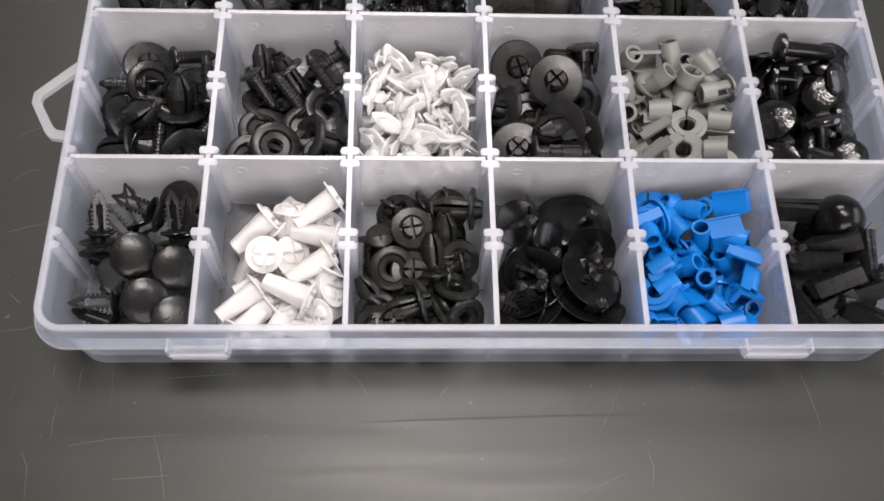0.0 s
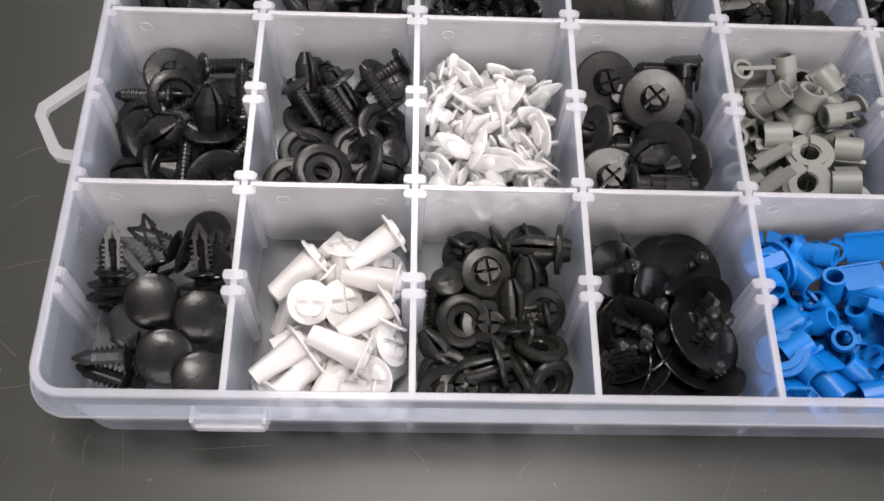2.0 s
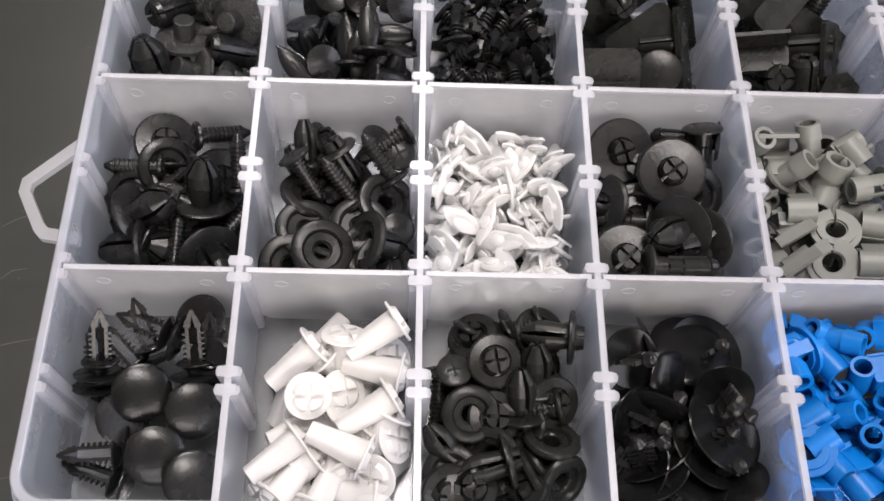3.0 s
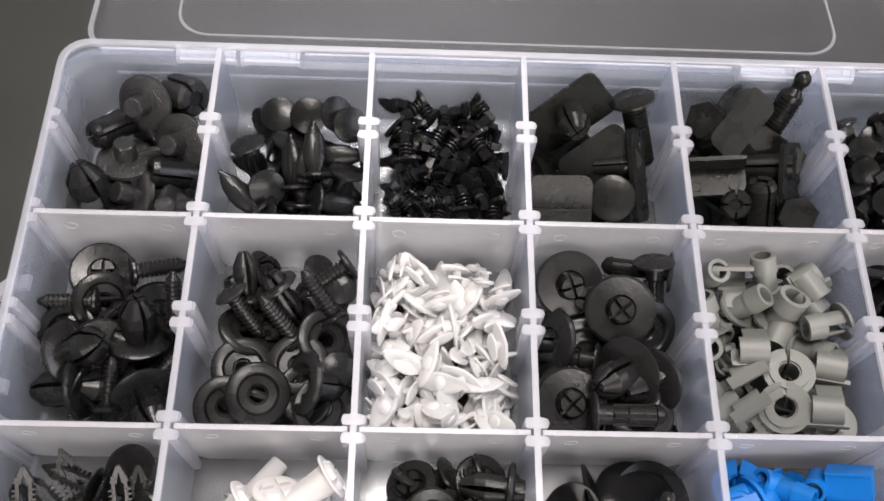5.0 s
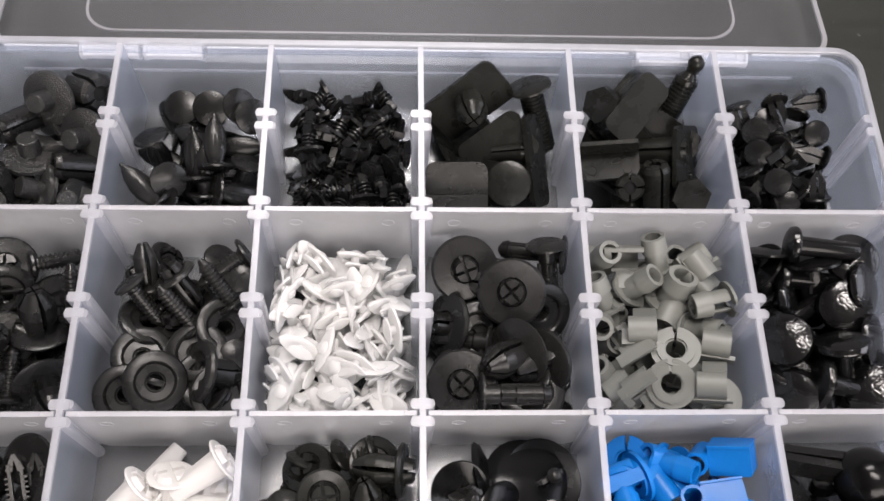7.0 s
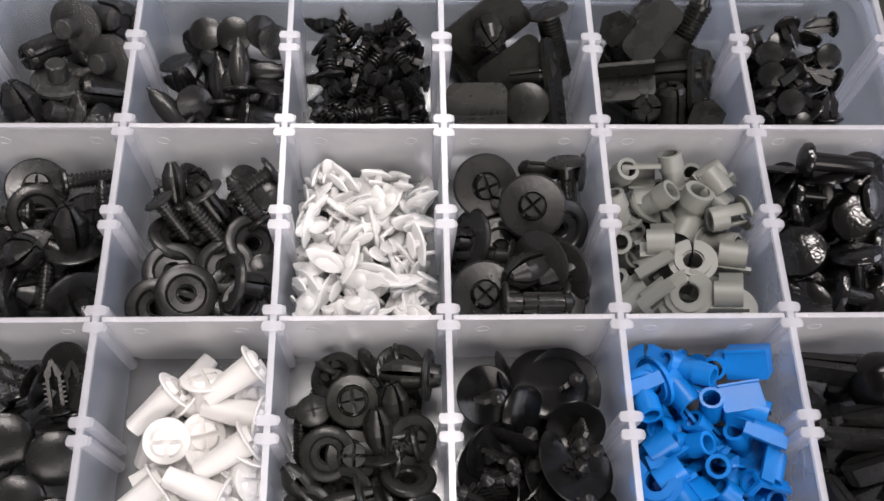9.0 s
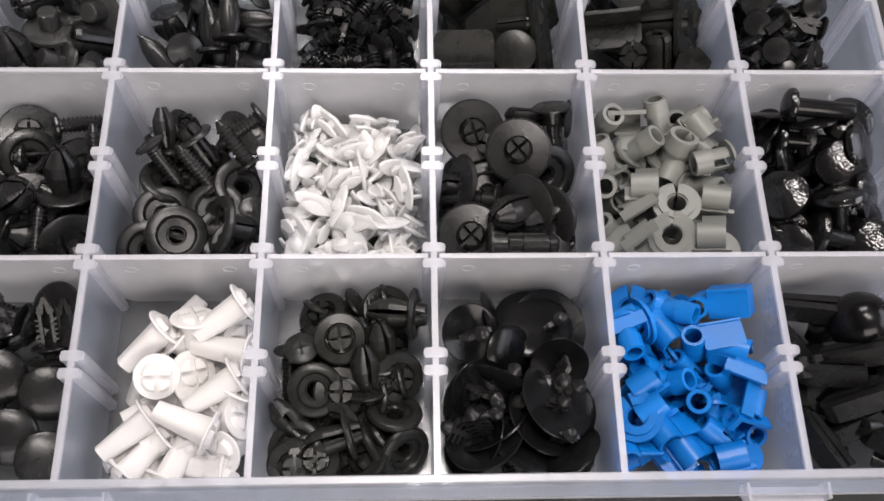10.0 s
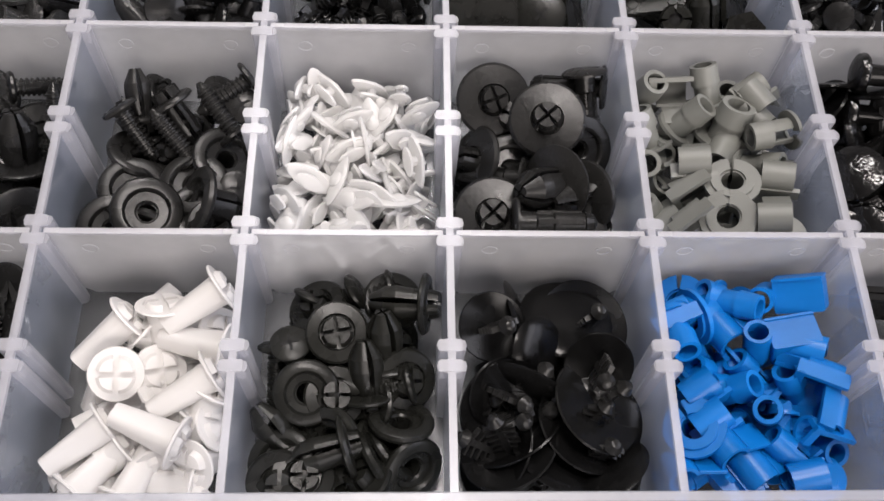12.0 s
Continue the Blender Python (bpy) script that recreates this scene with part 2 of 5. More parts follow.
def tube(bm, ri, ro, z0, z1, a0=0.0, a1=360.0, n=24, m=None, ro1=None):
    """A pipe, or part of one between two angles."""
    full = a1 - a0 >= 359.9
    count = n if full else n + 1
    ro1 = ro1 or ro
    ring = []
    for i in range(count):
        a = radians(a0 + (a1 - a0) * i / n)
        c, s = math.cos(a), math.sin(a)
        ring.append([bm.verts.new((r * c, r * s, z)) for r, z in ((ri, z0), (ro, z0), (ro1, z1), (ri * ro1 / ro, z1))])
    for i in range(n):
        a, b = ring[i], ring[(i + 1) % count]
        for k in range(4):
            bm.faces.new((a[k], a[(k + 1) % 4], b[(k + 1) % 4], b[k]))
    if not full:
        bm.faces.new(ring[0])
        bm.faces.new(ring[-1][::-1])
    made = [v for r in ring for v in r]
    if m:
        bmesh.ops.transform(bm, matrix=m, verts=made)
    return made


def sector(r, gap, k, n=7, inner=0.0):
    """A quarter disc, moved off the axis by half a gap, turned k quarters."""
    pts = [(gap + inner, gap)] if not inner else [(gap + inner, gap), (gap, gap + inner)][::-1]
    arc = [(gap + (r - gap) * math.cos(math.pi / 2 * i / n), gap + (r - gap) * math.sin(math.pi / 2 * i / n)) for i in range(n + 1)]
    pts = pts + arc
    c, s = [(1, 0), (0, 1), (-1, 0), (0, -1)][k]
    return [(x * c - y * s, x * s + y * c) for x, y in pts]


def turn(rx=0, ry=0, rz=0, x=0, y=0, z=0):
    return pose(x, y, z, rx, ry, rz)


def rounded(x0, x1, y0, y1, r, n=8):
    """A rectangle with round corners, as points."""
    pts = []
    for cx, cy, a in ((x1 - r, y1 - r, 0), (x0 + r, y1 - r, 90), (x0 + r, y0 + r, 180), (x1 - r, y0 + r, 270)):
        for i in range(n + 1):
            t = radians(a + 90 * i / n)
            pts.append((cx + r * math.cos(t), cy + r * math.sin(t)))
    return pts


def shell(bm, loops, close=(True, True)):
    """Joins loops of equally many points ((points, z) pairs) into a skin."""
    rings = [[bm.verts.new((x, y, z)) for x, y in pts] for pts, z in loops]
    for a, b in zip(rings, rings[1:]):
        for i in range(len(a)):
            j = (i + 1) % len(a)
            bm.faces.new((a[i], a[j], b[j], b[i]))
    if close[0]:
        bm.faces.new(rings[0][::-1])
    if close[1]:
        bm.faces.new(rings[-1])


def thing(name, label, category, group="", kind=""):
    return tagged(new(name), label, category, group, kind)


# ---- room ----
def slab(name, x0, x1, y0, y1, z0, z1, mat):
    bm = bmesh.new()
    box(bm, x0 / CM, x1 / CM, y0 / CM, y1 / CM, z0 / CM, z1 / CM)
    return tagged(part(name, bm, mat, smooth=False), kind="structure")


tagged(slab("floor", -2.5, 2.8, -2.5, 2.8, -0.86, -0.76, FLOOR), "grey painted workshop floor", "floor")
tagged(slab("ceiling", -2.5, 2.8, -2.5, 2.8, 2.4, 2.5, PAINT), "plain pale ceiling", "ceiling")
for n, (x0, x1, y0, y1) in {"wall_west": (-2.6, -2.5, -2.6, 2.9), "wall_east": (2.8, 2.9, -2.6, 2.9), "wall_south": (-2.5, 2.8, -2.6, -2.5), "wall_north": (-2.5, 2.8, 2.8, 2.9)}.items():
    tagged(slab(n, x0, x1, y0, y1, -0.86, 2.5, PAINT), "plain pale painted wall", "wall")

# ---- bench ----
bench_table = thing("workbench", "dark grey laminate workbench with scratched top", "table")
bm = bmesh.new()
box(bm, -70, 96, -38, 62, -3, TABLE)
part("tabletop", bm, BENCH, bench_table, smooth=False, bevel=0.2)
for x in (-64, 90):
    for y in (-32, 56):
        bm = bmesh.new()
        box(bm, x - 2.5, x + 2.5, y - 2.5, y + 2.5, -76, -3)
        part("leg", bm, FLOOR, bench_table, smooth=False)


def scratch(pts, width, mat, label):
    """A thin worn line along the bench top."""
    bm = bmesh.new()
    left, right = [], []
    for i, (x, y) in enumerate(pts):
        (xa, ya), (xb, yb) = pts[max(i - 1, 0)], pts[min(i + 1, len(pts) - 1)]
        d = math.hypot(xb - xa, yb - ya) or 1
        w = width * (0.15 + 0.85 * math.sin(math.pi * (i + 0.5) / len(pts))) / 2
        nx, ny = -(yb - ya) / d * w, (xb - xa) / d * w
        left.append(bm.verts.new((x + nx, y + ny, TABLE + 0.003)))
        right.append(bm.verts.new((x - nx, y - ny, TABLE + 0.003)))
    for i in range(len(pts) - 1):
        bm.faces.new((left[i], right[i], right[i + 1], left[i + 1]))
    return part("scratch", bm, mat, bench_table, label, smooth=False)

scratch([(6.55, -1.98), (8.95, -1.82), (11.73, -1.74), (15.23, -1.65), (18.07, -1.61), (20.56, -1.66), (23.23, -1.80)], 0.045, SCORE, "long dark curved scratch")
scratch([(-0.34, -2.18), (-0.36, -1.72), (-0.30, -1.24)], 0.02, CHALK, "pale hairline scratch")
scratch([(0.28, -0.75), (0.26, -0.24), (0.38, -0.03)], 0.02, CHALK, "pale hairline scratch")
scratch([(0.20, -2.50), (1.50, -2.29), (3.51, -2.17)], 0.02, CHALK, "pale hairline scratch")
scratch([(22.93, -0.27), (23.13, -1.01), (23.32, -2.10)], 0.02, CHALK, "pale hairline scratch")
scratch([(-1.13, -2.65), (-0.88, -3.15), (-0.83, -4.05)], 0.02, CHALK, "pale hairline scratch")
scratch([(2.70, -2.16), (3.00, -3.01), (3.24, -4.09)], 0.02, CHALK, "pale hairline scratch")
scratch([(1.67, -3.51), (2.48, -3.45), (3.30, -3.40)], 0.02, CHALK, "pale hairline scratch")
scratch([(-2.44, 1.12), (-1.76, 1.21), (-1.25, 1.33)], 0.02, CHALK, "pale hairline scratch")
scratch([(2.99, -0.41), (4.02, -0.34), (5.06, -0.26)], 0.02, CHALK, "pale hairline scratch")
scratch([(17.77, -2.77), (17.88, -3.28), (17.79, -3.79)], 0.02, CHALK, "pale hairline scratch")
scratch([(11.38, -1.06), (11.56, -0.79), (11.75, -0.61)], 0.02, CHALK, "pale hairline scratch")
scratch([(8.56, -0.23), (8.93, -0.60), (9.11, -0.96)], 0.02, CHALK, "pale hairline scratch")
scratch([(-2.87, 4.58), (-2.24, 4.78), (-1.53, 4.94)], 0.024, CHALK, "pale hairline scratch")
scratch([(-3.15, 8.23), (-2.73, 8.51), (-2.20, 8.68)], 0.024, CHALK, "pale hairline scratch")
scratch([(-0.57, 0.06), (-0.56, -0.14), (-0.57, -0.31)], 0.024, CHALK, "pale hairline scratch")
scratch([(-2.44, 2.49), (-2.09, 2.17), (-1.92, 2.05)], 0.024, CHALK, "pale hairline scratch")
scratch([(-2.97, 6.53), (-2.58, 6.89), (-2.20, 6.97)], 0.024, CHALK, "pale hairline scratch")
rng = random.Random(5)
for _ in range(26):
    x, y, a, n = rng.uniform(-9, 30), rng.uniform(-13, -1), rng.uniform(-0.5, 0.5) + rng.choice((0, 1.4)), rng.uniform(0.4, 2.2)
    scratch([(x + n * k * math.cos(a + 0.08 * k), y + n * k * math.sin(a + 0.08 * k)) for k in (0, 0.5, 1)], rng.uniform(0.006, 0.012), rng.choice((CHALK, SCORE)), "faint hairline scratch")


# ---- the organizer box ----
organizer = thing("organizer_box", "milky translucent plastic organizer box, lid folded open", "storage box")


def loop(out, r):
    return rounded(-out, WIDE + out, -out, DEEP + out, r)


bm = bmesh.new()
shell(bm, [
    (loop(-0.2, 0.9), TABLE), (loop(-0.08, 0.98), TABLE + 0.07), (loop(-0.02, 0.95), H - 0.95), (loop(0.30, 1.00), H - 0.92), (loop(0.33, 1.02), H - 0.86), (loop(0.33, 1.02), H - 0.78),
    (loop(0.08, 0.85), H - 0.72), (loop(0.09, 0.80), H - 0.03), (loop(0.06, 0.77), H), (loop(-0.06, 0.65), H), (loop(-0.09, 0.62), H - 0.03), (loop(-0.2, 0.55), 0.16), (loop(-0.3, 0.45), 0.12)], close=(False, False))
part("body", bm, POLY, organizer)
bm = bmesh.new()
prism(bm, loop(-0.28, 0.46), 0.02, 0.125)
part("base", bm, BASE, organizer, "thin clear base of the box", smooth=False)
bm = bmesh.new()
shell(bm, [(loop(0.105, 0.81), H - 0.1), (loop(0.11, 0.81), H - 0.02), (loop(0.08, 0.78), H + 0.012), (loop(-0.07, 0.65), H + 0.012), (loop(-0.1, 0.62), H - 0.02), (loop(-0.105, 0.62), H - 0.1)], close=(False, False))
part("rim", bm, DENSE, organizer)
bm = bmesh.new()
shell(bm, [(loop(0.335, 1.02), H - 0.9), (loop(0.36, 1.05), H - 0.87), (loop(0.36, 1.05), H - 0.8), (loop(0.33, 1.02), H - 0.765)], close=(False, False))
part("flange_edge", bm, DENSE, organizer)


def slot_ribs(parent, x, y, sides):
    """The two ribs that form a slot, from rim to floor, on the named sides of a wall; each ends in a small lug."""
    for s in sides:
        bm = bmesh.new()
        for d in (-0.22, 0.22):
            made = prism(bm, [(0.06 * s, d - 0.15), (0.27 * s, d - 0.1), (0.3 * s, d), (0.27 * s, d + 0.1), (0.06 * s, d + 0.15)][::s], 0.12, H - 0.03)
            for v in made:
                if v.co.z < 1 and abs(v.co.x) > 0.1:
                    v.co.x *= 0.8
            made += prism(bm, rounded(min(0.0, 0.27 * s), max(0.0, 0.22 * s), d - 0.13, d + 0.13, 0.04, 3), H - 0.4, H + 0.004, 0.97)
            bmesh.ops.translate(bm, vec=(x, y, 0), verts=made)
        part("slot_rib", bm, RIB, parent, smooth=False)


for i in range(1, 6):
    bm = bmesh.new()
    x = i * COL
    prism(bm, [(x - 0.07, 0.06), (x + 0.07, 0.06), (x + 0.07, DEEP - 0.06), (x - 0.07, DEEP - 0.06)], 0.12, H - 0.12)
    long_divider = part("long_divider", bm, POLY, organizer, smooth=False, bevel=0.02)
    bm = bmesh.new()
    prism(bm, [(x - 0.078, 0.05), (x + 0.078, 0.05), (x + 0.078, DEEP - 0.05), (x - 0.078, DEEP - 0.05)], H - 0.118, H - 0.005)
    part("top_edge", bm, DENSE, long_divider, smooth=False, bevel=0.03)
    for k in range(1, 6):
        slot_ribs(long_divider, x, k * SLOT, (-1, 1))
for k in range(1, 6):
    slot_ribs(organizer, 0.0, k * SLOT, (1,))
    slot_ribs(organizer, WIDE, k * SLOT, (-1,))


def latch_tab(x0, x1):
    bm = bmesh.new()
    prism(bm, [(x0 - 0.1, -0.3), (x0 + 0.02, -0.5), (x1 - 0.02, -0.5), (x1 + 0.1, -0.3), (x1 + 0.1, -0.1), (x0 - 0.1, -0.1)], H - 1.36, H - 1.26)
    box(bm, x0, x1, -0.5, -0.42, H - 1.27, H - 1.05)
    for x in (x0 - 0.08, x1):
        box(bm, x, x + 0.08, -0.46, -0.06, H - 1.27, H - 0.78)
    return part("latch_tab", bm, DENSE, organizer, smooth=False, bevel=0.02)


latch_tab(3.55, 5.15)
latch_tab(20.35, 22.2)

# hanging loop on the side
bm = bmesh.new()
outer = [(0.1, 9.6), (-0.42, 9.52), (-1.62, 8.3), (-1.64, 7.9), (-1.05, 6.8), (-0.85, 6.6), (0.1, 6.45)]
inner = [(0.1, 9.22), (-0.34, 9.14), (-1.34, 8.15), (-1.35, 7.95), (-0.86, 7.05), (-0.7, 6.9), (0.1, 6.8)]
ring = [[[bm.verts.new((x, y, z)) for x, y in pts] for pts in (outer, inner)] for z in (H - 1.0, H - 0.8)]
for i in range(6):
    for a, b in ((ring[0][0], ring[0][1]), (ring[1][0], ring[1][1]), (ring[0][0], ring[1][0]), (ring[0][1], ring[1][1])):
        bm.faces.new((a[i], a[i + 1], b[i + 1], b[i]))
for i in (0, 6):
    bm.faces.new((ring[0][0][i], ring[0][1][i], ring[1][1][i], ring[1][0][i]))
part("hanging_loop", bm, DENSE, organizer, smooth=False, bevel=0.03)

# lid, folded back flat behind the box: an open tray with a bead round its panel
bm = bmesh.new()
LZ, LY0, LY1 = H - 0.95, DEEP + 0.42, DEEP + 17.2


def lid_loop(out, r):
    return rounded(0.15 - out, WIDE - 0.25 + out, LY0 - out, LY1 + out, r)


shell(bm, [(lid_loop(-0.1, 1.0), LZ - 0.75), (lid_loop(0, 1.0), LZ - 0.65), (lid_loop(0.04, 1.0), LZ), (lid_loop(-0.08, 0.9), LZ), (lid_loop(-0.12, 0.9), LZ - 0.55), (lid_loop(-0.22, 0.85), LZ - 0.63)])
for v in bm.verts:
    v.co.z -= (v.co.y - LY0) * 0.085
lid = part("lid", bm, CLEAR, organizer)
bm = bmesh.new()
shell(bm, [(lid_loop(0.05, 1.0), LZ - 0.06), (lid_loop(0.05, 1.0), LZ + 0.012), (lid_loop(-0.09, 0.9), LZ + 0.012), (lid_loop(-0.09, 0.9), LZ - 0.06)], close=(False, False))
for v in bm.verts:
    v.co.z -= (v.co.y - LY0) * 0.085
part("lid_edge", bm, DENSE, lid)
bm = bmesh.new()
box(bm, 0.9, WIDE - 1.2, LY0 - 0.14, LY0 - 0.08, H - 1.88, H - 1.8)
part("lid_lip", bm, DENSE, lid, smooth=False)
bm = bmesh.new()
shell(bm, [(rounded(2.45 - o, 23.1 + o, LY0 + 1.2 - o, LY1 - 2 + o, 1.0), LZ - 0.625 + z) for o, z in ((0, 0), (0, 0.05), (-0.07, 0.05), (-0.07, 0))], close=(False, False))
for v in bm.verts:
    v.co.z -= (v.co.y - LY0) * 0.085
part("bead", bm, DENSE, lid)


def hinge(x0):
    """A hinge barrel with two round collars behind the rim."""
    bm = bmesh.new()
    m = turn(0, 90, 0, x0, DEEP + 0.36, H - 0.93)
    lathe(bm, [(0, 0), (0.3, 0), (0.3, 0.1), (0.2, 0.12), (0.2, 1.35), (0.24, 1.4), (0.24, 1.6), (0.3, 1.63), (0.3, 1.72), (0, 1.72)], 20, m)
    box(bm, x0 + 0.1, x0 + 1.7, DEEP + 0.05, DEEP + 0.35, H - 0.95, H - 0.8)
    return part("hinge", bm, RAIL, organizer)


for x0 in (2.9, 4.75, 19.4, 21.1):
    hinge(x0)

# the hinge rail along the back, between the barrels
for x0, x1 in ((0.7, 2.8), (6.6, 19.2), (23.0, 25.1)):
    bm = bmesh.new()
    box(bm, x0, x1, DEEP + 0.34, DEEP + 0.42, H - 1.0, H - 0.76)
    box(bm, x0, x1, DEEP + 0.42, DEEP + 0.5, H - 1.06, H - 0.98)
    part("hinge_rail", bm, RAIL, organizer, smooth=False, bevel=0.015)

# cross dividers, slid into the slots of each column
template = None
for r in (1, 2):
    for c in range(6):
        m = pose((c + 0.5) * COL * CM, 2 * r * SLOT * CM, 0)
        if template is None:
            template = thing("cross_divider", "milky translucent plastic divider slid into slots", "divider", "cross dividers")
            bm = bmesh.new()
            w = COL / 2 - 0.14
            pts = [(-w + 0.25, 0.13), (w - 0.25, 0.13), (w, 0.4), (w, H - 0.05), (w - 0.3, H - 0.05), (w - 0.34, H - 0.09), (-w + 0.34, H - 0.09), (-w + 0.3, H - 0.05), (-w, H - 0.05), (-w, 0.4)]
            prism(bm, pts, -0.06, 0.06, m=turn(90, 0, 0))
            panel = part("panel", bm, PANEL, template, smooth=False, bevel=0.015)
            bm = bmesh.new()
            box(bm, -w, w, -0.064, 0.064, H - 0.14, H - 0.06)
            part("top_edge", bm, DENSE, panel, smooth=False, bevel=0.02)
            for x in (-1.25, 1.25):
                bm = bmesh.new()
                tube(bm, 0.15, 0.18, 0.058, 0.075, m=turn(90, 0, 0, x, 0, H - 0.75))
                part("ejector_mark", bm, PANEL, panel)
            template.matrix_world = m
        else:
            copy_thing(template, m)

# ---- fasteners: each is built once with its head at the origin facing +z and its shank along -z ----
def quarter_legs(bm, r, gap, z0, z1, taper, inner=0.0):
    for k in range(4):
        prism(bm, sector(r, gap, k, inner=inner), z0, z1, taper)


def thread(r, z0, z1, pitch=0.12, depth=0.045):
    pts, z = [], z0
    while z > z1:
        pts += [(r, z), (r, z - pitch * 0.35), (r - depth, z - pitch * 0.55), (r - depth, z - pitch * 0.9)]
        z -= pitch
    return pts


def grommet(mat):
    """White screw grommet: thin flange, cross-grooved face, tapering rounded-square peg."""
    t = new("screw_grommet")
    bm = bmesh.new()
    lathe(bm, [(0, -0.06), (0.55, -0.05), (0.58, -0.02), (0.56, 0.02), (0, 0.025)], 28)
    part("flange", bm, mat, t)
    bm = bmesh.new()
    prism(bm, rounded(-0.33, 0.33, -0.33, 0.33, 0.2, 5), -0.04, -1.45, 0.68)
    part("peg", bm, mat, t, bevel=0.04)
    for k in range(4):
        bm = bmesh.new()
        prism(bm, sector(0.40, 0.075, k), 0.015, 0.13, 0.8)
        part("face_quarter", bm, mat, t, bevel=0.025)
    return t


def rivet(mat, r=0.86, boss=0.2, length=1.25, leg=0.36):
    """Push rivet: round flange, cross-slotted pin head, four bulged legs."""
    t = new("push_rivet")
    bm = bmesh.new()
    lathe(bm, [(0, -0.1), (r * 0.9, -0.1), (r, -0.06), (r, -0.01), (r * 0.93, 0.05), (r * 0.6, 0.08), (0.40, 0.09), (0.37, 0.03), (0, 0.0)], 32)
    part("flange", bm, mat, t)
    bm = bmesh.new()
    quarter_legs(bm, 0.36, 0.055, -0.05, boss + 0.1, 0.78)
    part("pin_head", bm, mat, t, bevel=0.03)
    for k in range(4):
        bm = bmesh.new()
        prism(bm, sector(leg * 0.85, 0.05, k), -0.08, -length * 0.5, 1.2)
        prism(bm, [(x * 1.2, y * 1.2) for x, y in sector(leg * 0.85, 0.05, k)], -length * 0.5, -length * 0.72, 0.95)
        prism(bm, [(x * 1.14, y * 1.14) for x, y in sector(leg * 0.85, 0.05, k)], -length * 0.72, -length, 0.45)
        part("leg", bm, mat, t)
    return t


def sleeve(mat, r=0.82):
    """Rivet body without its pin: stepped washer head with a hole and a split sleeve."""
    t = new("rivet_body")
    bm = bmesh.new()
    prof = [(0.24, -0.14), (r * 0.86, -0.14), (r * 0.97, -0.09), (r, -0.01), (r * 0.95, 0.07), (r * 0.84, 0.11), (r * 0.66, 0.11), (r * 0.6, 0.07), (r * 0.57, -0.01), (0.27, -0.02), (0.23, -0.06), (0.24, -0.14)]
    lathe(bm, prof, 32)
    bmesh.ops.remove_doubles(bm, verts=bm.verts, dist=0.001)
    part("flange", bm, mat, t)
    for k in range(4):
        bm = bmesh.new()
        tube(bm, 0.22, 0.36, -0.1, -0.8, k * 90 + 3, k * 90 + 82, 6, ro1=0.4)
        tube(bm, 0.22, 0.4, -0.8, -1.25, k * 90 + 8, k * 90 + 82, 6, ro1=0.2)
        part("sleeve_leaf", bm, mat, t)
    bm = bmesh.new()
    lathe(bm, [(0, -1.05), (0.18, -1.05), (0.205, -0.8), (0.212, -0.12), (0.235, -0.12), (0.22, -1.1), (0, -1.1)], 16)
    part("bore", bm, mat, t)
    return t


def screw(mat, r=0.45, length=1.5, shank=0.22):
    """Threaded pin with a flat cross-slotted head."""
    t = new("threaded_pin")
    bm = bmesh.new()
    lathe(bm, [(0, -0.09), (r * 0.9, -0.09), (r, -0.04), (r * 0.97, 0.02), (r * 0.8, 0.06), (0, 0.075)], 26)
    part("head", bm, mat, t)
    # slot not cut in: two near-black bars carry its shade
    bm = bmesh.new()
    for a in (0, 90):
        box(bm, -0.2, 0.2, -0.035, 0.035, 0.05, 0.082, m=turn(0, 0, a))
    part("cross_slot", bm, RECESS_SHADE, t)
    bm = bmesh.new()
    lathe(bm, [(0, -0.05), (shank * 0.8, -0.05)] + thread(shank, -0.12, -length + 0.25) + [(shank * 0.75, -length + 0.2), (shank * 0.3, -length), (0, -length)], 16)
    part("shank", bm, mat, t)
    return t


def pin(mat, r=0.5, length=1.5):
    """Expanding pin: thin head, stepped shank with windows and a pointed barb."""
    t = new("expanding_pin")
    bm = bmesh.new()
    lathe(bm, [(0, -0.05), (r, -0.05), (r, 0.0), (r * 0.85, 0.06), (0, 0.08)], 24)
    part("head", bm, mat, t)
    bm = bmesh.new()
    lathe(bm, [(0, 0), (0.25, -0.03), (0.25, -0.45), (0.2, -0.5), (0.2, -0.85), (0.24, -0.88), (0.24, -length + 0.3), (0.28, -length + 0.28), (0.22, -length + 0.1), (0.08, -length), (0, -length)], 14)
    for a in (0, 90, 180, 270):
        box(bm, -0.05, 0.05, 0.17, 0.27, -length + 0.35, -0.5, m=turn(0, 0, a))
    part("shank", bm, mat, t)
    return t


def fir_disc(mat, r=1.08):
    """Wide thin disc on a fir-tree stem."""
    t = new("trim_disc")
    bm = bmesh.new()
    lathe(bm, [(0, -0.02), (r * 0.6, -0.05), (r * 0.97, -0.14), (r, -0.11), (r * 0.92, -0.05), (r * 0.6, 0.04), (0, 0.08)], 36)
    part("disc", bm, mat, t)
    bm = bmesh.new()
    box(bm, -0.07, 0.07, -0.06, 0.06, -1.0, -0.02)
    lathe(bm, [(0, -1.22), (0.1, -1.18), (0.2, -1.02), (0.17, -0.95), (0, -0.95)], 14)
    part("stem", bm, MATTE, t)
    for i in range(5):
        bm = bmesh.new()
        z = -0.2 - i * 0.175
        for s in (-1, 1):
            prism(bm, [(0.05 * s, z), (0.32 * s, z + 0.05), (0.32 * s, z + 0.1), (0.05 * s, z + 0.06)][::s], -0.06, 0.06, m=turn(90, 0, 0))
        part("barb", bm, MATTE, t, smooth=False)
    return t


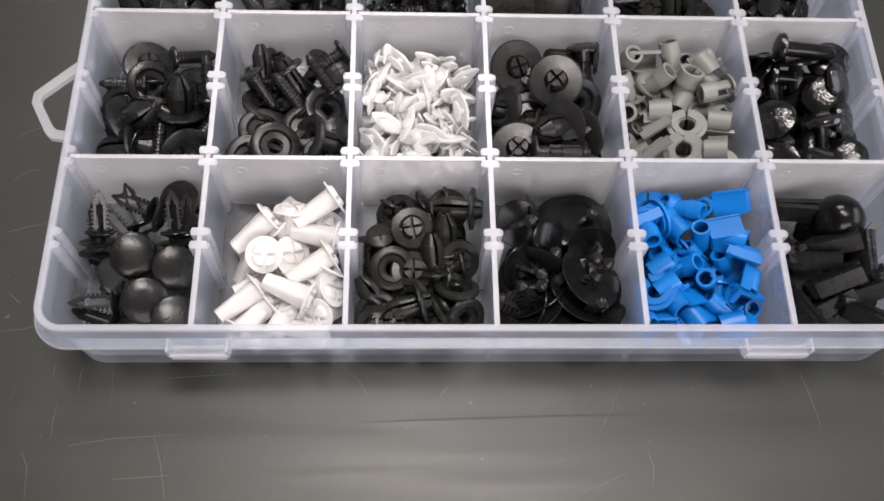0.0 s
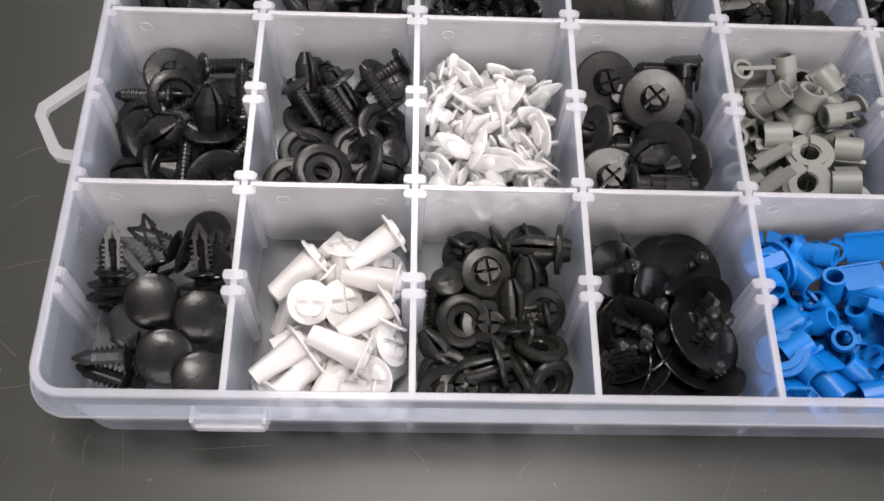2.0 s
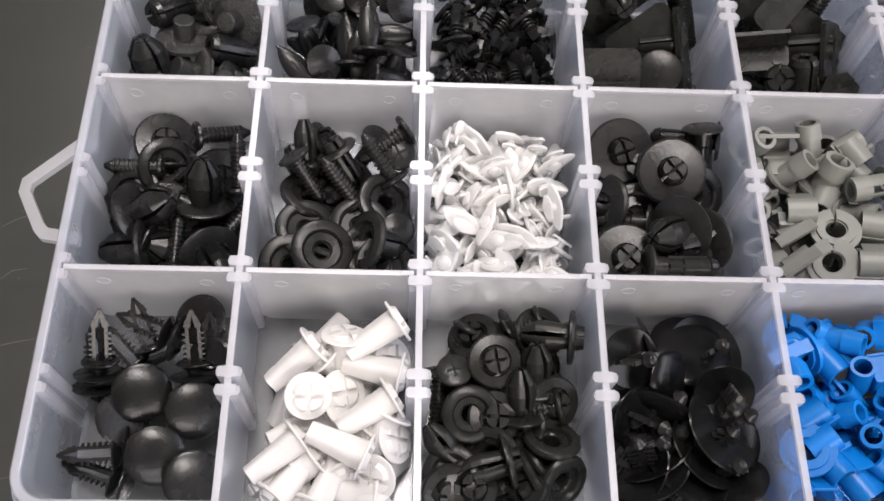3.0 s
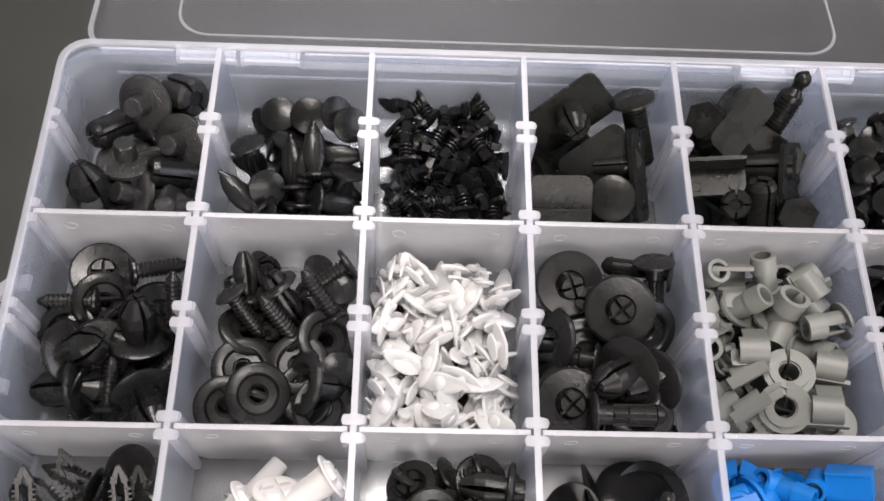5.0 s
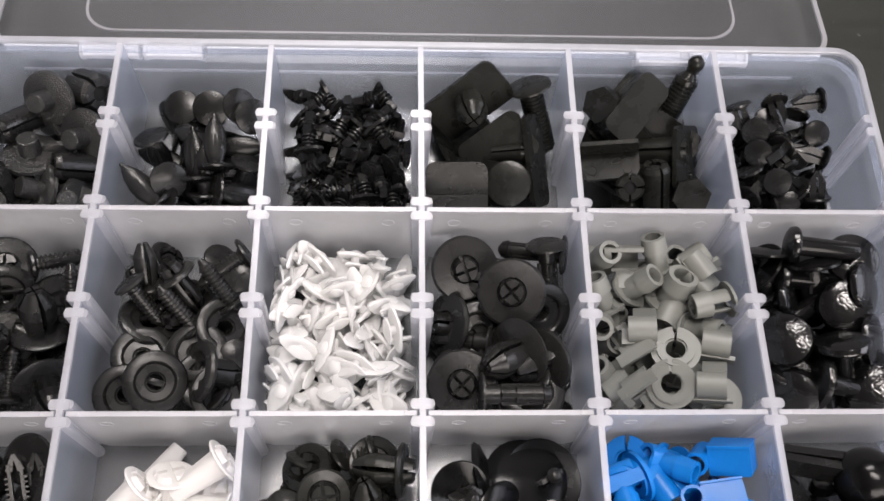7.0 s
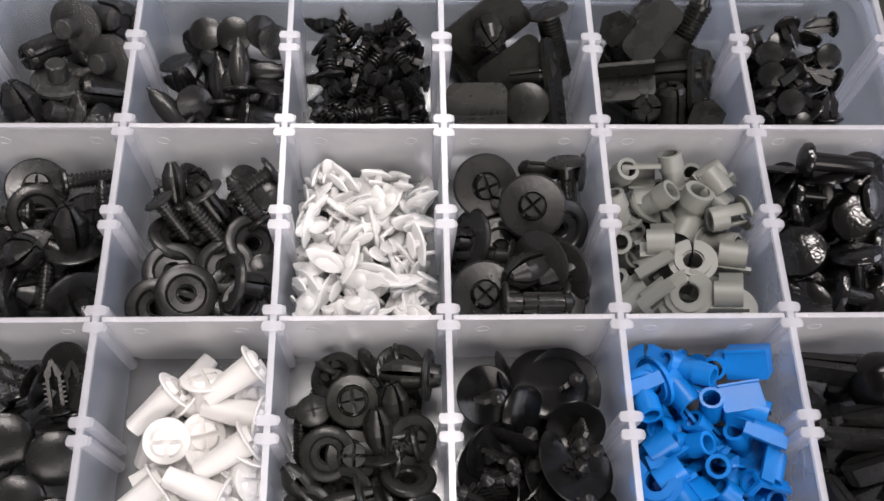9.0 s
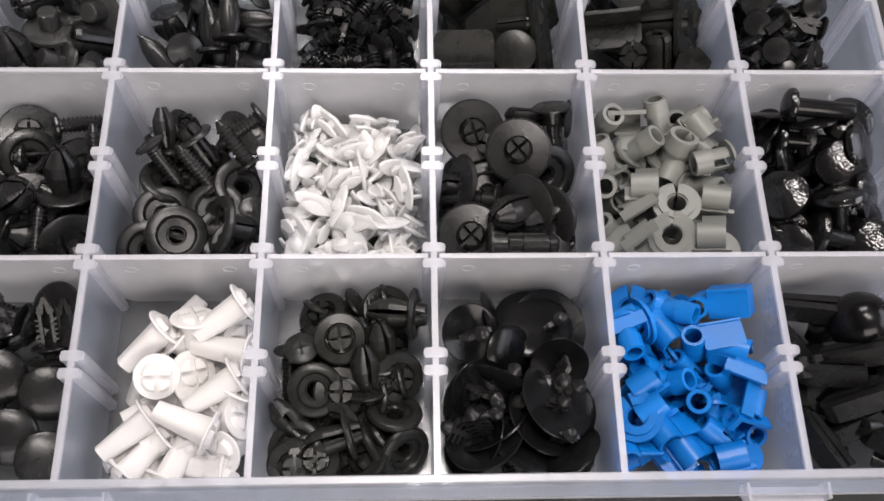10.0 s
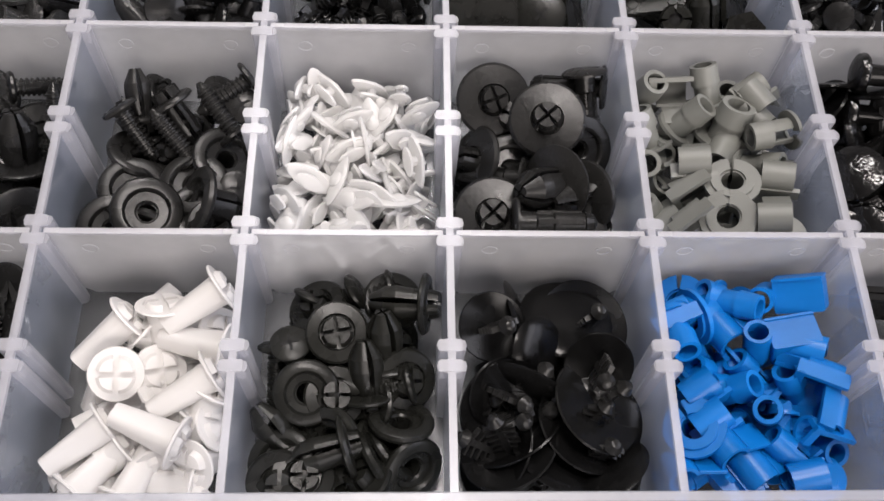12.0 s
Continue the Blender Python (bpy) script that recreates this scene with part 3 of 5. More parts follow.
def cap(mat, r=0.67, dome=True):
    """Smooth domed cap on two ribbed prongs."""
    t = new("cap_clip")
    bm = bmesh.new()
    if dome:
        lathe(bm, [(0, -0.16), (r * 0.92, -0.16), (r, -0.1), (r, 0.0), (r * 0.96, 0.07), (r * 0.84, 0.12), (r * 0.4, 0.15), (0, 0.16)], 36)
    else:
        lathe(bm, [(0, -0.03), (r * 0.9, -0.05), (r, -0.02), (r * 0.9, 0.03), (0, 0.05)], 32)
    part("cap" if dome else "flange", bm, mat, t)
    bm = bmesh.new()
    lathe(bm, [(0, -0.34), (r * 0.7, -0.36), (r * 0.72, -0.32), (0.3, -0.22), (0, -0.2)], 24)
    part("collar", bm, mat, t)
    for s in (-1, 1):
        bm = bmesh.new()
        box(bm, 0.14 * s - 0.04, 0.14 * s + 0.04, -0.09, 0.09, -1.4, -0.25)
        for i in range(6):
            z = -0.45 - 0.13 * i
            prism(bm, [(0.15 * s, z), (0.26 * s, z + 0.02), (0.26 * s, z + 0.05), (0.15 * s, z + 0.07)][::s], -0.09, 0.09, m=turn(90, 0, 0))
        prism(bm, [(0.06 * s, -1.2), (0.22 * s, -1.25), (0.03 * s, -1.66), (-0.02 * s, -1.62)][::s], -0.07, 0.07, m=turn(90, 0, 0))
        part("prong", bm, mat, t, smooth=False)
    return t


def bush(mat, r=0.33):
    """Tapered tube on a ragged oval flange, slotted down one side of its foot."""
    t = new("bushing_clip")
    bm = bmesh.new()
    tube(bm, r * 0.74, r * 1.08, -0.35, 0.12, n=24, ro1=r)
    part("barrel", bm, mat, t)
    bm = bmesh.new()
    tube(bm, r * 0.72, r * 0.94, -0.85, -0.35, 25, 335, 20)
    part("slotted_foot", bm, mat, t)
    bm = bmesh.new()
    tube(bm, r * 0.7, r * 1.75, -0.93, -0.85, 15, 345, 24, m=Matrix.Diagonal((1.0, 0.82, 1, 1)))
    part("flange", bm, mat, t)
    return t


def saddle(mat):
    """Half-round saddle with a longer foot strip along one edge and a bent flap along the other."""
    t = new("saddle_clip")
    bm = bmesh.new()
    tube(bm, 0.27, 0.35, -0.37, 0.37, -15, 195, 18, m=turn(0, 90, 0) @ turn(0, 0, 90))
    part("saddle", bm, mat, t)
    bm = bmesh.new()
    box(bm, -0.55, 0.52, -0.4, -0.29, -0.36, -0.02)
    box(bm, -0.55, -0.36, -0.42, 0.1, -0.34, -0.25)
    part("strip", bm, mat, t, smooth=False, bevel=0.02)
    bm = bmesh.new()
    box(bm, -0.25, 0.38, -0.045, 0.045, -0.5, 0.1, m=turn(40, 0, 0, 0, 0.4, -0.1))
    part("flap", bm, mat, t, smooth=False, bevel=0.02)
    return t


def ring_clip(mat):
    """Stepped round flange with a keyhole slit and a short hollow stub."""
    t = new("ring_clip")
    bm = bmesh.new()
    tube(bm, 0.26, 0.66, -0.06, 0.04, 96, 444, 26)
    tube(bm, 0.3, 0.5, 0.04, 0.1, 96, 444, 22)
    part("flange", bm, mat, t)
    bm = bmesh.new()
    tube(bm, 0.27, 0.38, -0.7, -0.06, 100, 440, 20, ro1=0.42)
    part("stub", bm, mat, t)
    return t


def block_tube(mat):
    """Flat-topped square block with a round socket in its side."""
    t = new("socket_clip")
    bm = bmesh.new()
    prism(bm, rounded(-0.2, 0.85, -0.36, 0.36, 0.06, 2), -0.75, -0.1)
    part("block", bm, mat, t, smooth=False, bevel=0.03)
    bm = bmesh.new()
    box(bm, -0.2, 0.85, 0.36, 0.42, -0.78, -0.06)
    part("side_plate", bm, mat, t, smooth=False, bevel=0.02)
    bm = bmesh.new()
    tube(bm, 0.22, 0.3, -0.8, 0.14, m=turn(x=-0.45))
    part("socket", bm, mat, t)
    return t


def ball(mat):
    t = new("glossy_ball")
    bm = bmesh.new()
    lathe(bm, [(0, -0.5), (0.5, -0.5), (0.62, -0.42)] + [(0.82 * math.cos(a), 0.82 * math.sin(a)) for a in [radians(-30 + 12 * i) for i in range(11)]], 36)
    part("dome", bm, mat, t)
    return t


def wedge(mat):
    """Folded wedge clip: two thick leaves joined at a round nose."""
    t = new("wedge_clip")
    for s in (-1, 1):
        bm = bmesh.new()
        prism(bm, [(-0.7, 0.02 * s), (0.8, 0.06 * s), (0.85, 0.12 * s), (0.85, 0.32 * s), (-0.6, 0.26 * s), (-0.76, 0.16 * s)][::s], -0.27, 0.27)
        part("leaf", bm, mat, t, smooth=False, bevel=0.035)
    bm = bmesh.new()
    lathe(bm, [(0, -0.24), (0.2, -0.24), (0.2, 0.24), (0, 0.24)], 14, m=turn(x=-0.66))
    part("nose", bm, mat, t)
    return t


def dome_pin(mat, r=0.62):
    """Round-headed glossy pin with a smooth rod."""
    t = new("dome_pin")
    bm = bmesh.new()
    lathe(bm, [(0, -0.14), (r * 0.92, -0.14), (r, -0.08), (r, -0.02), (r * 0.94, 0.07), (r * 0.7, 0.15), (r * 0.4, 0.2), (0, 0.21)], 32)
    part("head", bm, CRAZED, t, "crazed glossy dome")
    bm = bmesh.new()
    lathe(bm, [(0, -1.8), (0.2, -1.8), (0.25, -1.72), (0.27, -0.3), (0.3, -0.1), (0, -0.1)], 16)
    part("rod", bm, GLOSS, t)
    return t


def lens(mat):
    """Small moulding clip: pointed oval plate, round boss and a smaller oval foot close under it."""
    t = new("oval_clip")
    bm = bmesh.new()
    n = 18
    pts = [(0.66 * math.cos(math.tau * i / n), 0.3 * math.sin(math.tau * i / n) * (1 - 0.3 * abs(math.cos(math.tau * i / n)))) for i in range(n)]
    prism(bm, pts, 0.0, -0.06, 0.92)
    prism(bm, pts, 0.0, 0.05, 0.8)
    bmesh.ops.remove_doubles(bm, verts=bm.verts, dist=0.001)
    part("plate", bm, mat, t)
    bm = bmesh.new()
    lathe(bm, [(0, 0.03), (0.2, 0.03), (0.18, 0.1), (0.1, 0.15), (0, 0.16)], 12)
    part("boss", bm, mat, t)
    bm = bmesh.new()
    prism(bm, [(x * 0.55, y * 0.6) for x, y in pts], -0.3, -0.24)
    lathe(bm, [(0, -0.25), (0.12, -0.24), (0.12, -0.04), (0, -0.04)], 10)
    part("foot", bm, mat, t)
    return t


def tex_post(mat):
    """Leather-grained washer with a round post."""
    t = new("grained_post_clip")
    bm = bmesh.new()
    lathe(bm, [(0, -0.1), (0.75, -0.1), (0.84, -0.04), (0.82, 0.06), (0.7, 0.12), (0.4, 0.13), (0, 0.13)], 30)
    part("washer", bm, mat, t)
    bm = bmesh.new()
    lathe(bm, [(0, 0.1), (0.31, 0.1), (0.3, 0.62), (0.26, 0.66), (0, 0.67)], 22)
    part("post", bm, mat, t)
    bm = bmesh.new()
    quarter_legs(bm, 0.34, 0.05, -0.08, -1.0, 0.75)
    part("legs", bm, SATIN, t)
    return t


def mushroom(mat, r=0.6):
    """Round-headed clip with a flat oval paddle, slit down its middle."""
    t = new("mushroom_clip")
    bm = bmesh.new()
    lathe(bm, [(0, -0.06), (r * 0.94, -0.07), (r, -0.03), (r * 0.96, 0.03), (r * 0.6, 0.08), (0, 0.1)], 28)
    part("head", bm, mat, t)
    bm = bmesh.new()
    lathe(bm, [(0, -0.03), (0.17, -0.05), (0.24, -0.25), (0.32, -0.5), (0.33, -0.78), (0.26, -1.12), (0.13, -1.38), (0.07, -1.45), (0.06, -1.55), (0, -1.57)], 20, m=Matrix.Diagonal((1, 0.5, 1, 1)))
    part("paddle", bm, mat, t)
    # near-black bar in place of a cut, coloured as the slit's shade
    bm = bmesh.new()
    box(bm, -0.035, 0.035, -0.172, 0.172, -0.95, -0.35)
    part("slit", bm, RECESS_SHADE, t, smooth=False)
    return t


def tiny(mat):
    """Small ribbed plug with a square nub and an oval wing."""
    t = new("ribbed_plug")
    bm = bmesh.new()
    box(bm, -0.13, 0.13, -0.1, 0.1, 0.0, 0.32)
    part("nub", bm, mat, t, smooth=False, bevel=0.025)
    bm = bmesh.new()
    prof = [(0, 0.02)]
    for i in range(3):
        z = -0.02 - 0.12 * i
        prof += [(0.12, z), (0.22, z - 0.03), (0.22, z - 0.06), (0.12, z - 0.09)]
    lathe(bm, prof + [(0.12, -0.45), (0, -0.45)], 14)
    part("ribs", bm, mat, t)
    bm = bmesh.new()
    n = 14
    prism(bm, [(0.5 * math.cos(math.tau * i / n), 0.17 * math.sin(math.tau * i / n)) for i in range(n)], -0.52, -0.42, 0.9)
    part("wing", bm, mat, t)
    return t


def small_rivet(mat):
    """Small round-headed rivet with a flat wedge leg."""
    t = new("small_rivet")
    bm = bmesh.new()
    lathe(bm, [(0, -0.05), (0.37, -0.06), (0.41, -0.02), (0.38, 0.04), (0.22, 0.075), (0, 0.085)], 22)
    part("head", bm, mat, t)
    for s in (-1, 1):
        bm = bmesh.new()
        prism(bm, [(0.03 * s, -0.04), (0.2 * s, -0.04), (0.24 * s, -0.5), (0.03 * s, -0.9)][::s], -0.13, 0.13, m=turn(90, 0, 0))
        part("leg", bm, mat, t, smooth=False)
    return t


def ball_stud(mat):
    t = new("ball_stud")
    bm = bmesh.new()
    lathe(bm, [(0, 0.3)] + [(0.25 * math.cos(a), 0.25 * math.sin(a)) for a in [radians(70 - 14 * i) for i in range(9)]] + [(0.17, -0.3), (0.3, -0.52)], 20)
    part("ball", bm, mat, t)
    bm = bmesh.new()
    lathe(bm, [(0, -0.45), (0.34, -0.5)] + thread(0.37, -0.62, -2.1, 0.125, 0.05) + [(0.3, -2.2), (0, -2.2)], 20)
    part("shank", bm, mat, t)
    return t


def hex_bolt(mat):
    t = new("hex_plug")
    bm = bmesh.new()
    prism(bm, [(0.56 * math.cos(math.tau * i / 6), 0.56 * math.sin(math.tau * i / 6)) for i in range(6)], -0.3, 0.05)
    part("hex_head", bm, mat, t, smooth=False, bevel=0.05)
    # cross laid on the hexagon, painted black for a slot's shade
    bm = bmesh.new()
    for a in (0, 90):
        box(bm, -0.2, 0.2, -0.05, 0.05, 0.03, 0.057, m=turn(0, 0, a))
    part("cross_slot", bm, RECESS_SHADE, t)
    bm = bmesh.new()
    lathe(bm, [(0, -0.25), (0.4, -0.3)] + thread(0.42, -0.32, -0.9) + [(0.36, -0.95), (0, -0.95)], 20)
    part("shank", bm, mat, t)
    return t


def split_barrel(mat, length=1.6, r=0.42):
    """Slotted barrel plug."""
    t = new("split_barrel")
    bm = bmesh.new()
    for k in range(4):
        tube(bm, r * 0.62, r, -length, -0.12, k * 90 + 6, k * 90 + 84, 8)
        tube(bm, r * 0.5, r, -0.12, 0.02, k * 90 + 6, k * 90 + 84, 8, ro1=r * 0.82)
    part("barrel", bm, mat, t)
    # plug added for the darkness inside the hollow barrel
    bm = bmesh.new()
    lathe(bm, [(0, -length * 0.9), (r * 0.55, -length * 0.9), (r * 0.5, -0.1), (0, -0.06)], 16)
    part("core", bm, RECESS_SHADE, t)
    return t


def plate_clip(mat, w=1.5, h=2.0, nub=True, lip=False, marks=False):
    """Round-cornered retainer plate with rivet dimples, a folded lip or a slotted nub."""
    t = new("retainer_plate")
    bm = bmesh.new()
    prism(bm, rounded(-w / 2, w / 2, -h / 2, h / 2, 0.28, 5), -0.07, 0.07)
    part("plate", bm, mat, t, smooth=False, bevel=0.03)
    for x in (-w * 0.3, w * 0.3):
        bm = bmesh.new()
        lathe(bm, [(0.14, 0.06), (0.13, 0.1), (0, 0.1)], 14, m=turn(x=x, y=-h * 0.22))
        part("dimple", bm, mat, t)
    if marks:
        bm = bmesh.new()
        box(bm, -w / 2 + 0.03, w / 2 - 0.03, 0.06, 0.13, 0.06, 0.14)
        part("ridge", bm, mat, t, smooth=False, bevel=0.015)
        for x in (-0.45, -0.25, 0.2, 0.4):
            bm = bmesh.new()
            box(bm, x, x + 0.12, 0.3, 0.48, 0.06, 0.11)
            part("raised_bar", bm, mat, t, smooth=False)
    if nub:
        for k in range(4):
            bm = bmesh.new()
            prism(bm, sector(0.42, 0.045, k), 0.05, 0.75, 1.08)
            prism(bm, sector(0.45, 0.045, k), 0.75, 1.15, 0.5)
            part("nub_leaf", bm, mat, t, bevel=0.03)
    if lip:
        bm = bmesh.new()
        box(bm, -w / 2, w / 2, h / 2 - 0.12, h / 2, 0.05, 0.75)
        part("lip", bm, mat, t, smooth=False, bevel=0.04)
    return t


def block_nut(mat):
    t = new("block_clip")
    bm = bmesh.new()
    prism(bm, rounded(-0.55, 0.55, -1.15, 1.15, 0.3, 4), -0.45, 0.45, 0.94)
    part("block", bm, mat, t, smooth=False, bevel=0.05)
    bm = bmesh.new()
    prism(bm, rounded(-0.68, 0.68, -1.25, 1.25, 0.3, 4), -0.55, -0.45)
    part("base", bm, mat, t, smooth=False, bevel=0.02)
    return t


MADE, POINTS = {}, {}


def settle(ob, m, key, x, y):
    """Moves a piece just far enough that it lies inside its compartment and above the floor."""
    if key not in POINTS:
        cloud = [np.array([tuple(v.co) for v in child.data.vertices]) for child in ob.children]
        POINTS[key] = np.concatenate(cloud) / CM
    r = np.array(m.to_3x3())
    p = POINTS[key] @ r.T + np.array(m.translation) / CM
    lo, hi = p.min(0), p.max(0)
    c, w = min(5, max(0, int(x // COL))), min(2, max(0, int(y // (2 * SLOT))))
    x0, x1, y0, y1 = c * COL + 0.13, (c + 1) * COL - 0.13, w * 2 * SLOT + 0.13, (w + 1) * 2 * SLOT - 0.13
    dx = x0 - lo[0] if lo[0] < x0 else min(0, x1 - hi[0])
    dy = y0 - lo[1] if lo[1] < y0 else min(0, y1 - hi[1])
    dz = max(0, 0.14 - lo[2])
    return Matrix.Translation((dx * CM, dy * CM, dz * CM)) @ m


def put(make, mat, label, category, group, places, **sizes):
    """Lays pieces of one kind: x, y, z in centimetres, the way its head faces, and its spin in degrees."""
    key = (make, mat.name, label, tuple(sorted(sizes.items())))
    for x, y, z, ax, ay, az, spin in places:
        q = Vector((ax, ay, az)).to_track_quat("Z", "Y").to_matrix().to_4x4()
        m = Matrix.Translation((x * CM, y * CM, z * CM)) @ q @ pose(0, 0, 0, 0, 0, spin)
        if key in MADE:
            copy_thing(MADE[key], settle(MADE[key], m, key, x, y))
        else:
            MADE[key] = tagged(make(mat, **sizes), label, category, group)
            MADE[key].matrix_world = settle(MADE[key], m, key, x, y)


def heap(make, mat, label, category, group, col, row, count, z0, z1, seed, margin=0.55, tilt=1.0, **sizes):
    """A loose layer of one kind in a compartment, at random turns between two heights."""
    rng = random.Random(seed)
    places = []
    for i in range(count):
        # a jittered grid keeps the pieces spread out
        nx = max(1, round(math.sqrt(count * 0.78)))
        gx, gy = i % nx, i // nx
        ny = math.ceil(count / nx)
        x = col * COL + margin + (COL - 2 * margin) * min(1, max(0, (gx + rng.uniform(0.1, 0.9)) / nx))
        y = row * 2 * SLOT + margin + (2 * SLOT - 2 * margin) * min(1, max(0, (gy + rng.uniform(0.1, 0.9)) / ny))
        a, w = rng.uniform(0, math.tau), rng.uniform(-0.5, 1)
        places.append((x, y, rng.uniform(z0, z1), tilt * math.cos(a), tilt * math.sin(a), w + 0.02, rng.uniform(0, 360)))
    put(make, mat, label, category, group, places, **sizes)


# ---- the fasteners that lie on top, compartment by compartment ----
put(cap, SATIN, "black domed cap clip with ribbed prongs", "trim clip", "cap clips", [
    (2.00, 2.90, 1.55, 0.25, -0.32, 0.91, -35),
    (3.30, 2.50, 1.40, 0.30, -0.39, 0.87, 6),
    (2.50, 1.40, 1.35, 0.24, -0.36, 0.90, 48),
    (3.70, 0.70, 1.25, 0.29, -0.23, 0.93, -29),
], r=0.71)
put(cap, SATIN, "black flanged clip with ribbed open prongs", "trim clip", "cap clips", [
    (0.90, 3.40, 1.50, -0.03, -0.78, -0.63, -18),
    (0.80, 3.20, 1.20, 0.01, -0.74, -0.67, -44),
    (2.70, 4.30, 1.70, 0.94, -0.33, -0.09, 15),
    (3.20, 3.40, 1.50, 0.07, -0.83, -0.55, -11),
    (3.50, 3.70, 1.40, -0.33, -0.25, 0.91, 52),
    (3.90, 3.40, 1.30, 0.05, -0.89, -0.45, -12),
    (2.10, 3.90, 1.20, 0.34, -0.79, -0.52, -3),
    (1.50, 1.60, 1.20, 0.99, 0.10, -0.10, 17),
    (0.90, 2.80, 1.00, 0.81, -0.36, 0.46, -52),
    (1.80, 3.60, 1.00, 0.65, -0.64, -0.42, 4),
    (3.20, 4.80, 0.90, -0.13, -0.20, 0.97, 36),
    (1.50, 0.90, 0.80, 0.95, -0.28, -0.12, -23),
    (1.60, 2.30, 0.80, 0.54, -0.04, 0.84, -80),
], r=0.64, dome=False)
put(grommet, WHITE, "white nylon screw grommet with cross opening", "grommet", "white grommets", [
    (6.10, 4.10, 1.90, 0.75, 0.59, 0.30, -136),
    (6.80, 4.30, 2.10, 0.05, 0.68, 0.73, -150),
    (8.10, 4.60, 2.35, 0.83, 0.52, 0.22, -141),
    (6.30, 3.90, 1.60, -0.71, 0.47, 0.52, 168),
    (6.00, 2.80, 1.95, 0.24, -0.41, 0.88, -29),
    (6.80, 3.00, 1.60, 0.44, -0.20, 0.87, -51),
    (8.00, 2.80, 1.95, 0.85, 0.52, 0.13, -147),
    (8.20, 3.40, 1.80, 0.98, -0.21, -0.00, -32),
    (7.40, 1.40, 1.80, 0.92, -0.38, -0.11, -17),
    (5.80, 1.90, 1.40, 0.78, 0.62, 0.03, -149),
    (5.30, 0.40, 1.30, -0.61, -0.79, 0.10, -20),
    (6.30, 0.40, 1.20, -0.38, -0.93, -0.02, -18),
    (8.00, 2.50, 1.60, 0.45, 0.80, 0.39, -155),
])
put(grommet, WHITE, "white nylon screw grommet with cross opening", "grommet", "white grommets", [
    (7.70, 1.00, 1.40, -0.45, -0.49, 0.74, 29),
    (8.20, 1.90, 1.40, 0.76, 0.03, 0.64, -89),
    (6.90, 1.00, 1.10, 0.39, -0.77, 0.50, -25),
    (4.90, 0.70, 0.90, -0.76, -0.59, 0.26, -12),
    (7.70, 0.60, 1.00, 0.99, -0.12, 0.03, -57),
    (8.00, 3.90, 1.50, 0.67, -0.07, 0.74, -78),
    (6.20, 1.50, 1.20, 0.77, 0.61, 0.16, -144),
    (7.40, 2.30, 1.30, 0.67, 0.64, 0.37, -143),
    (6.90, 2.60, 1.10, 0.48, 0.40, 0.79, -126),
])
put(sleeve, DULL, "black rivet body with stepped washer head", "rivet", "large black rivets", [
    (9.90, 2.50, 1.60, 0.10, -0.35, 0.93, -15),
    (11.90, 2.00, 1.30, 0.11, 0.60, 0.79, -172),
    (12.40, 1.00, 1.10, 0.54, -0.61, 0.59, -27),
    (11.40, 1.20, 1.10, 0.86, 0.45, 0.24, -152),
    (11.70, 1.40, 0.90, 0.77, 0.54, 0.34, -153),
    (9.20, 1.10, 0.80, -0.18, -0.02, 0.98, 85),
    (10.40, 1.60, 0.90, -0.45, -0.42, 0.79, 39),
], r=0.72)
put(rivet, DULL, "black push rivet with cross-slotted pin", "rivet", "large black rivets", [
    (10.50, 3.80, 1.80, 0.09, -0.27, 0.96, -7),
    (11.60, 3.40, 1.20, 0.09, -0.56, -0.83, -22),
    (12.60, 4.40, 1.95, 0.98, -0.12, 0.15, 16),
    (11.20, 2.60, 1.15, 0.09, -0.77, -0.63, -16),
    (9.50, 1.40, 1.00, 0.59, -0.66, -0.46, 3),
    (10.80, 1.40, 1.50, 0.96, 0.26, 0.11, 5),
    (9.20, 0.60, 0.80, 0.13, -0.51, 0.85, -15),
    (11.10, 0.70, 0.80, -0.47, 0.34, 0.82, 133),
    (11.70, 4.90, 1.30, 0.21, -0.10, 0.97, -63),
    (10.00, 4.60, 1.30, -0.33, 0.15, 0.93, 119),
    (12.00, 2.90, 0.80, 0.32, -0.40, 0.86, -35),
    (9.90, 0.80, 0.70, 0.20, -0.11, 0.97, -60),
    (10.50, 2.50, 0.60, 0.17, -0.19, 0.97, -40),
], r=0.68)
put(screw, DULL, "black threaded pin with small cross-slotted head", "rivet", "large black rivets", [
    (9.50, 3.60, 1.65, 0.00, 0.16, 0.99, -163),
    (9.10, 3.70, 1.20, 0.03, 0.84, 0.54, -171),
    (9.90, 4.80, 1.40, 0.43, 0.80, 0.42, -161),
    (11.70, 5.10, 1.50, 0.95, 0.25, 0.21, -138),
    (12.10, 2.80, 1.40, 0.97, 0.18, 0.17, -138),
    (9.90, 1.40, 1.00, 0.02, 0.90, 0.44, -174),
    (10.90, 4.90, 1.50, 0.82, 0.36, 0.44, -130),
])
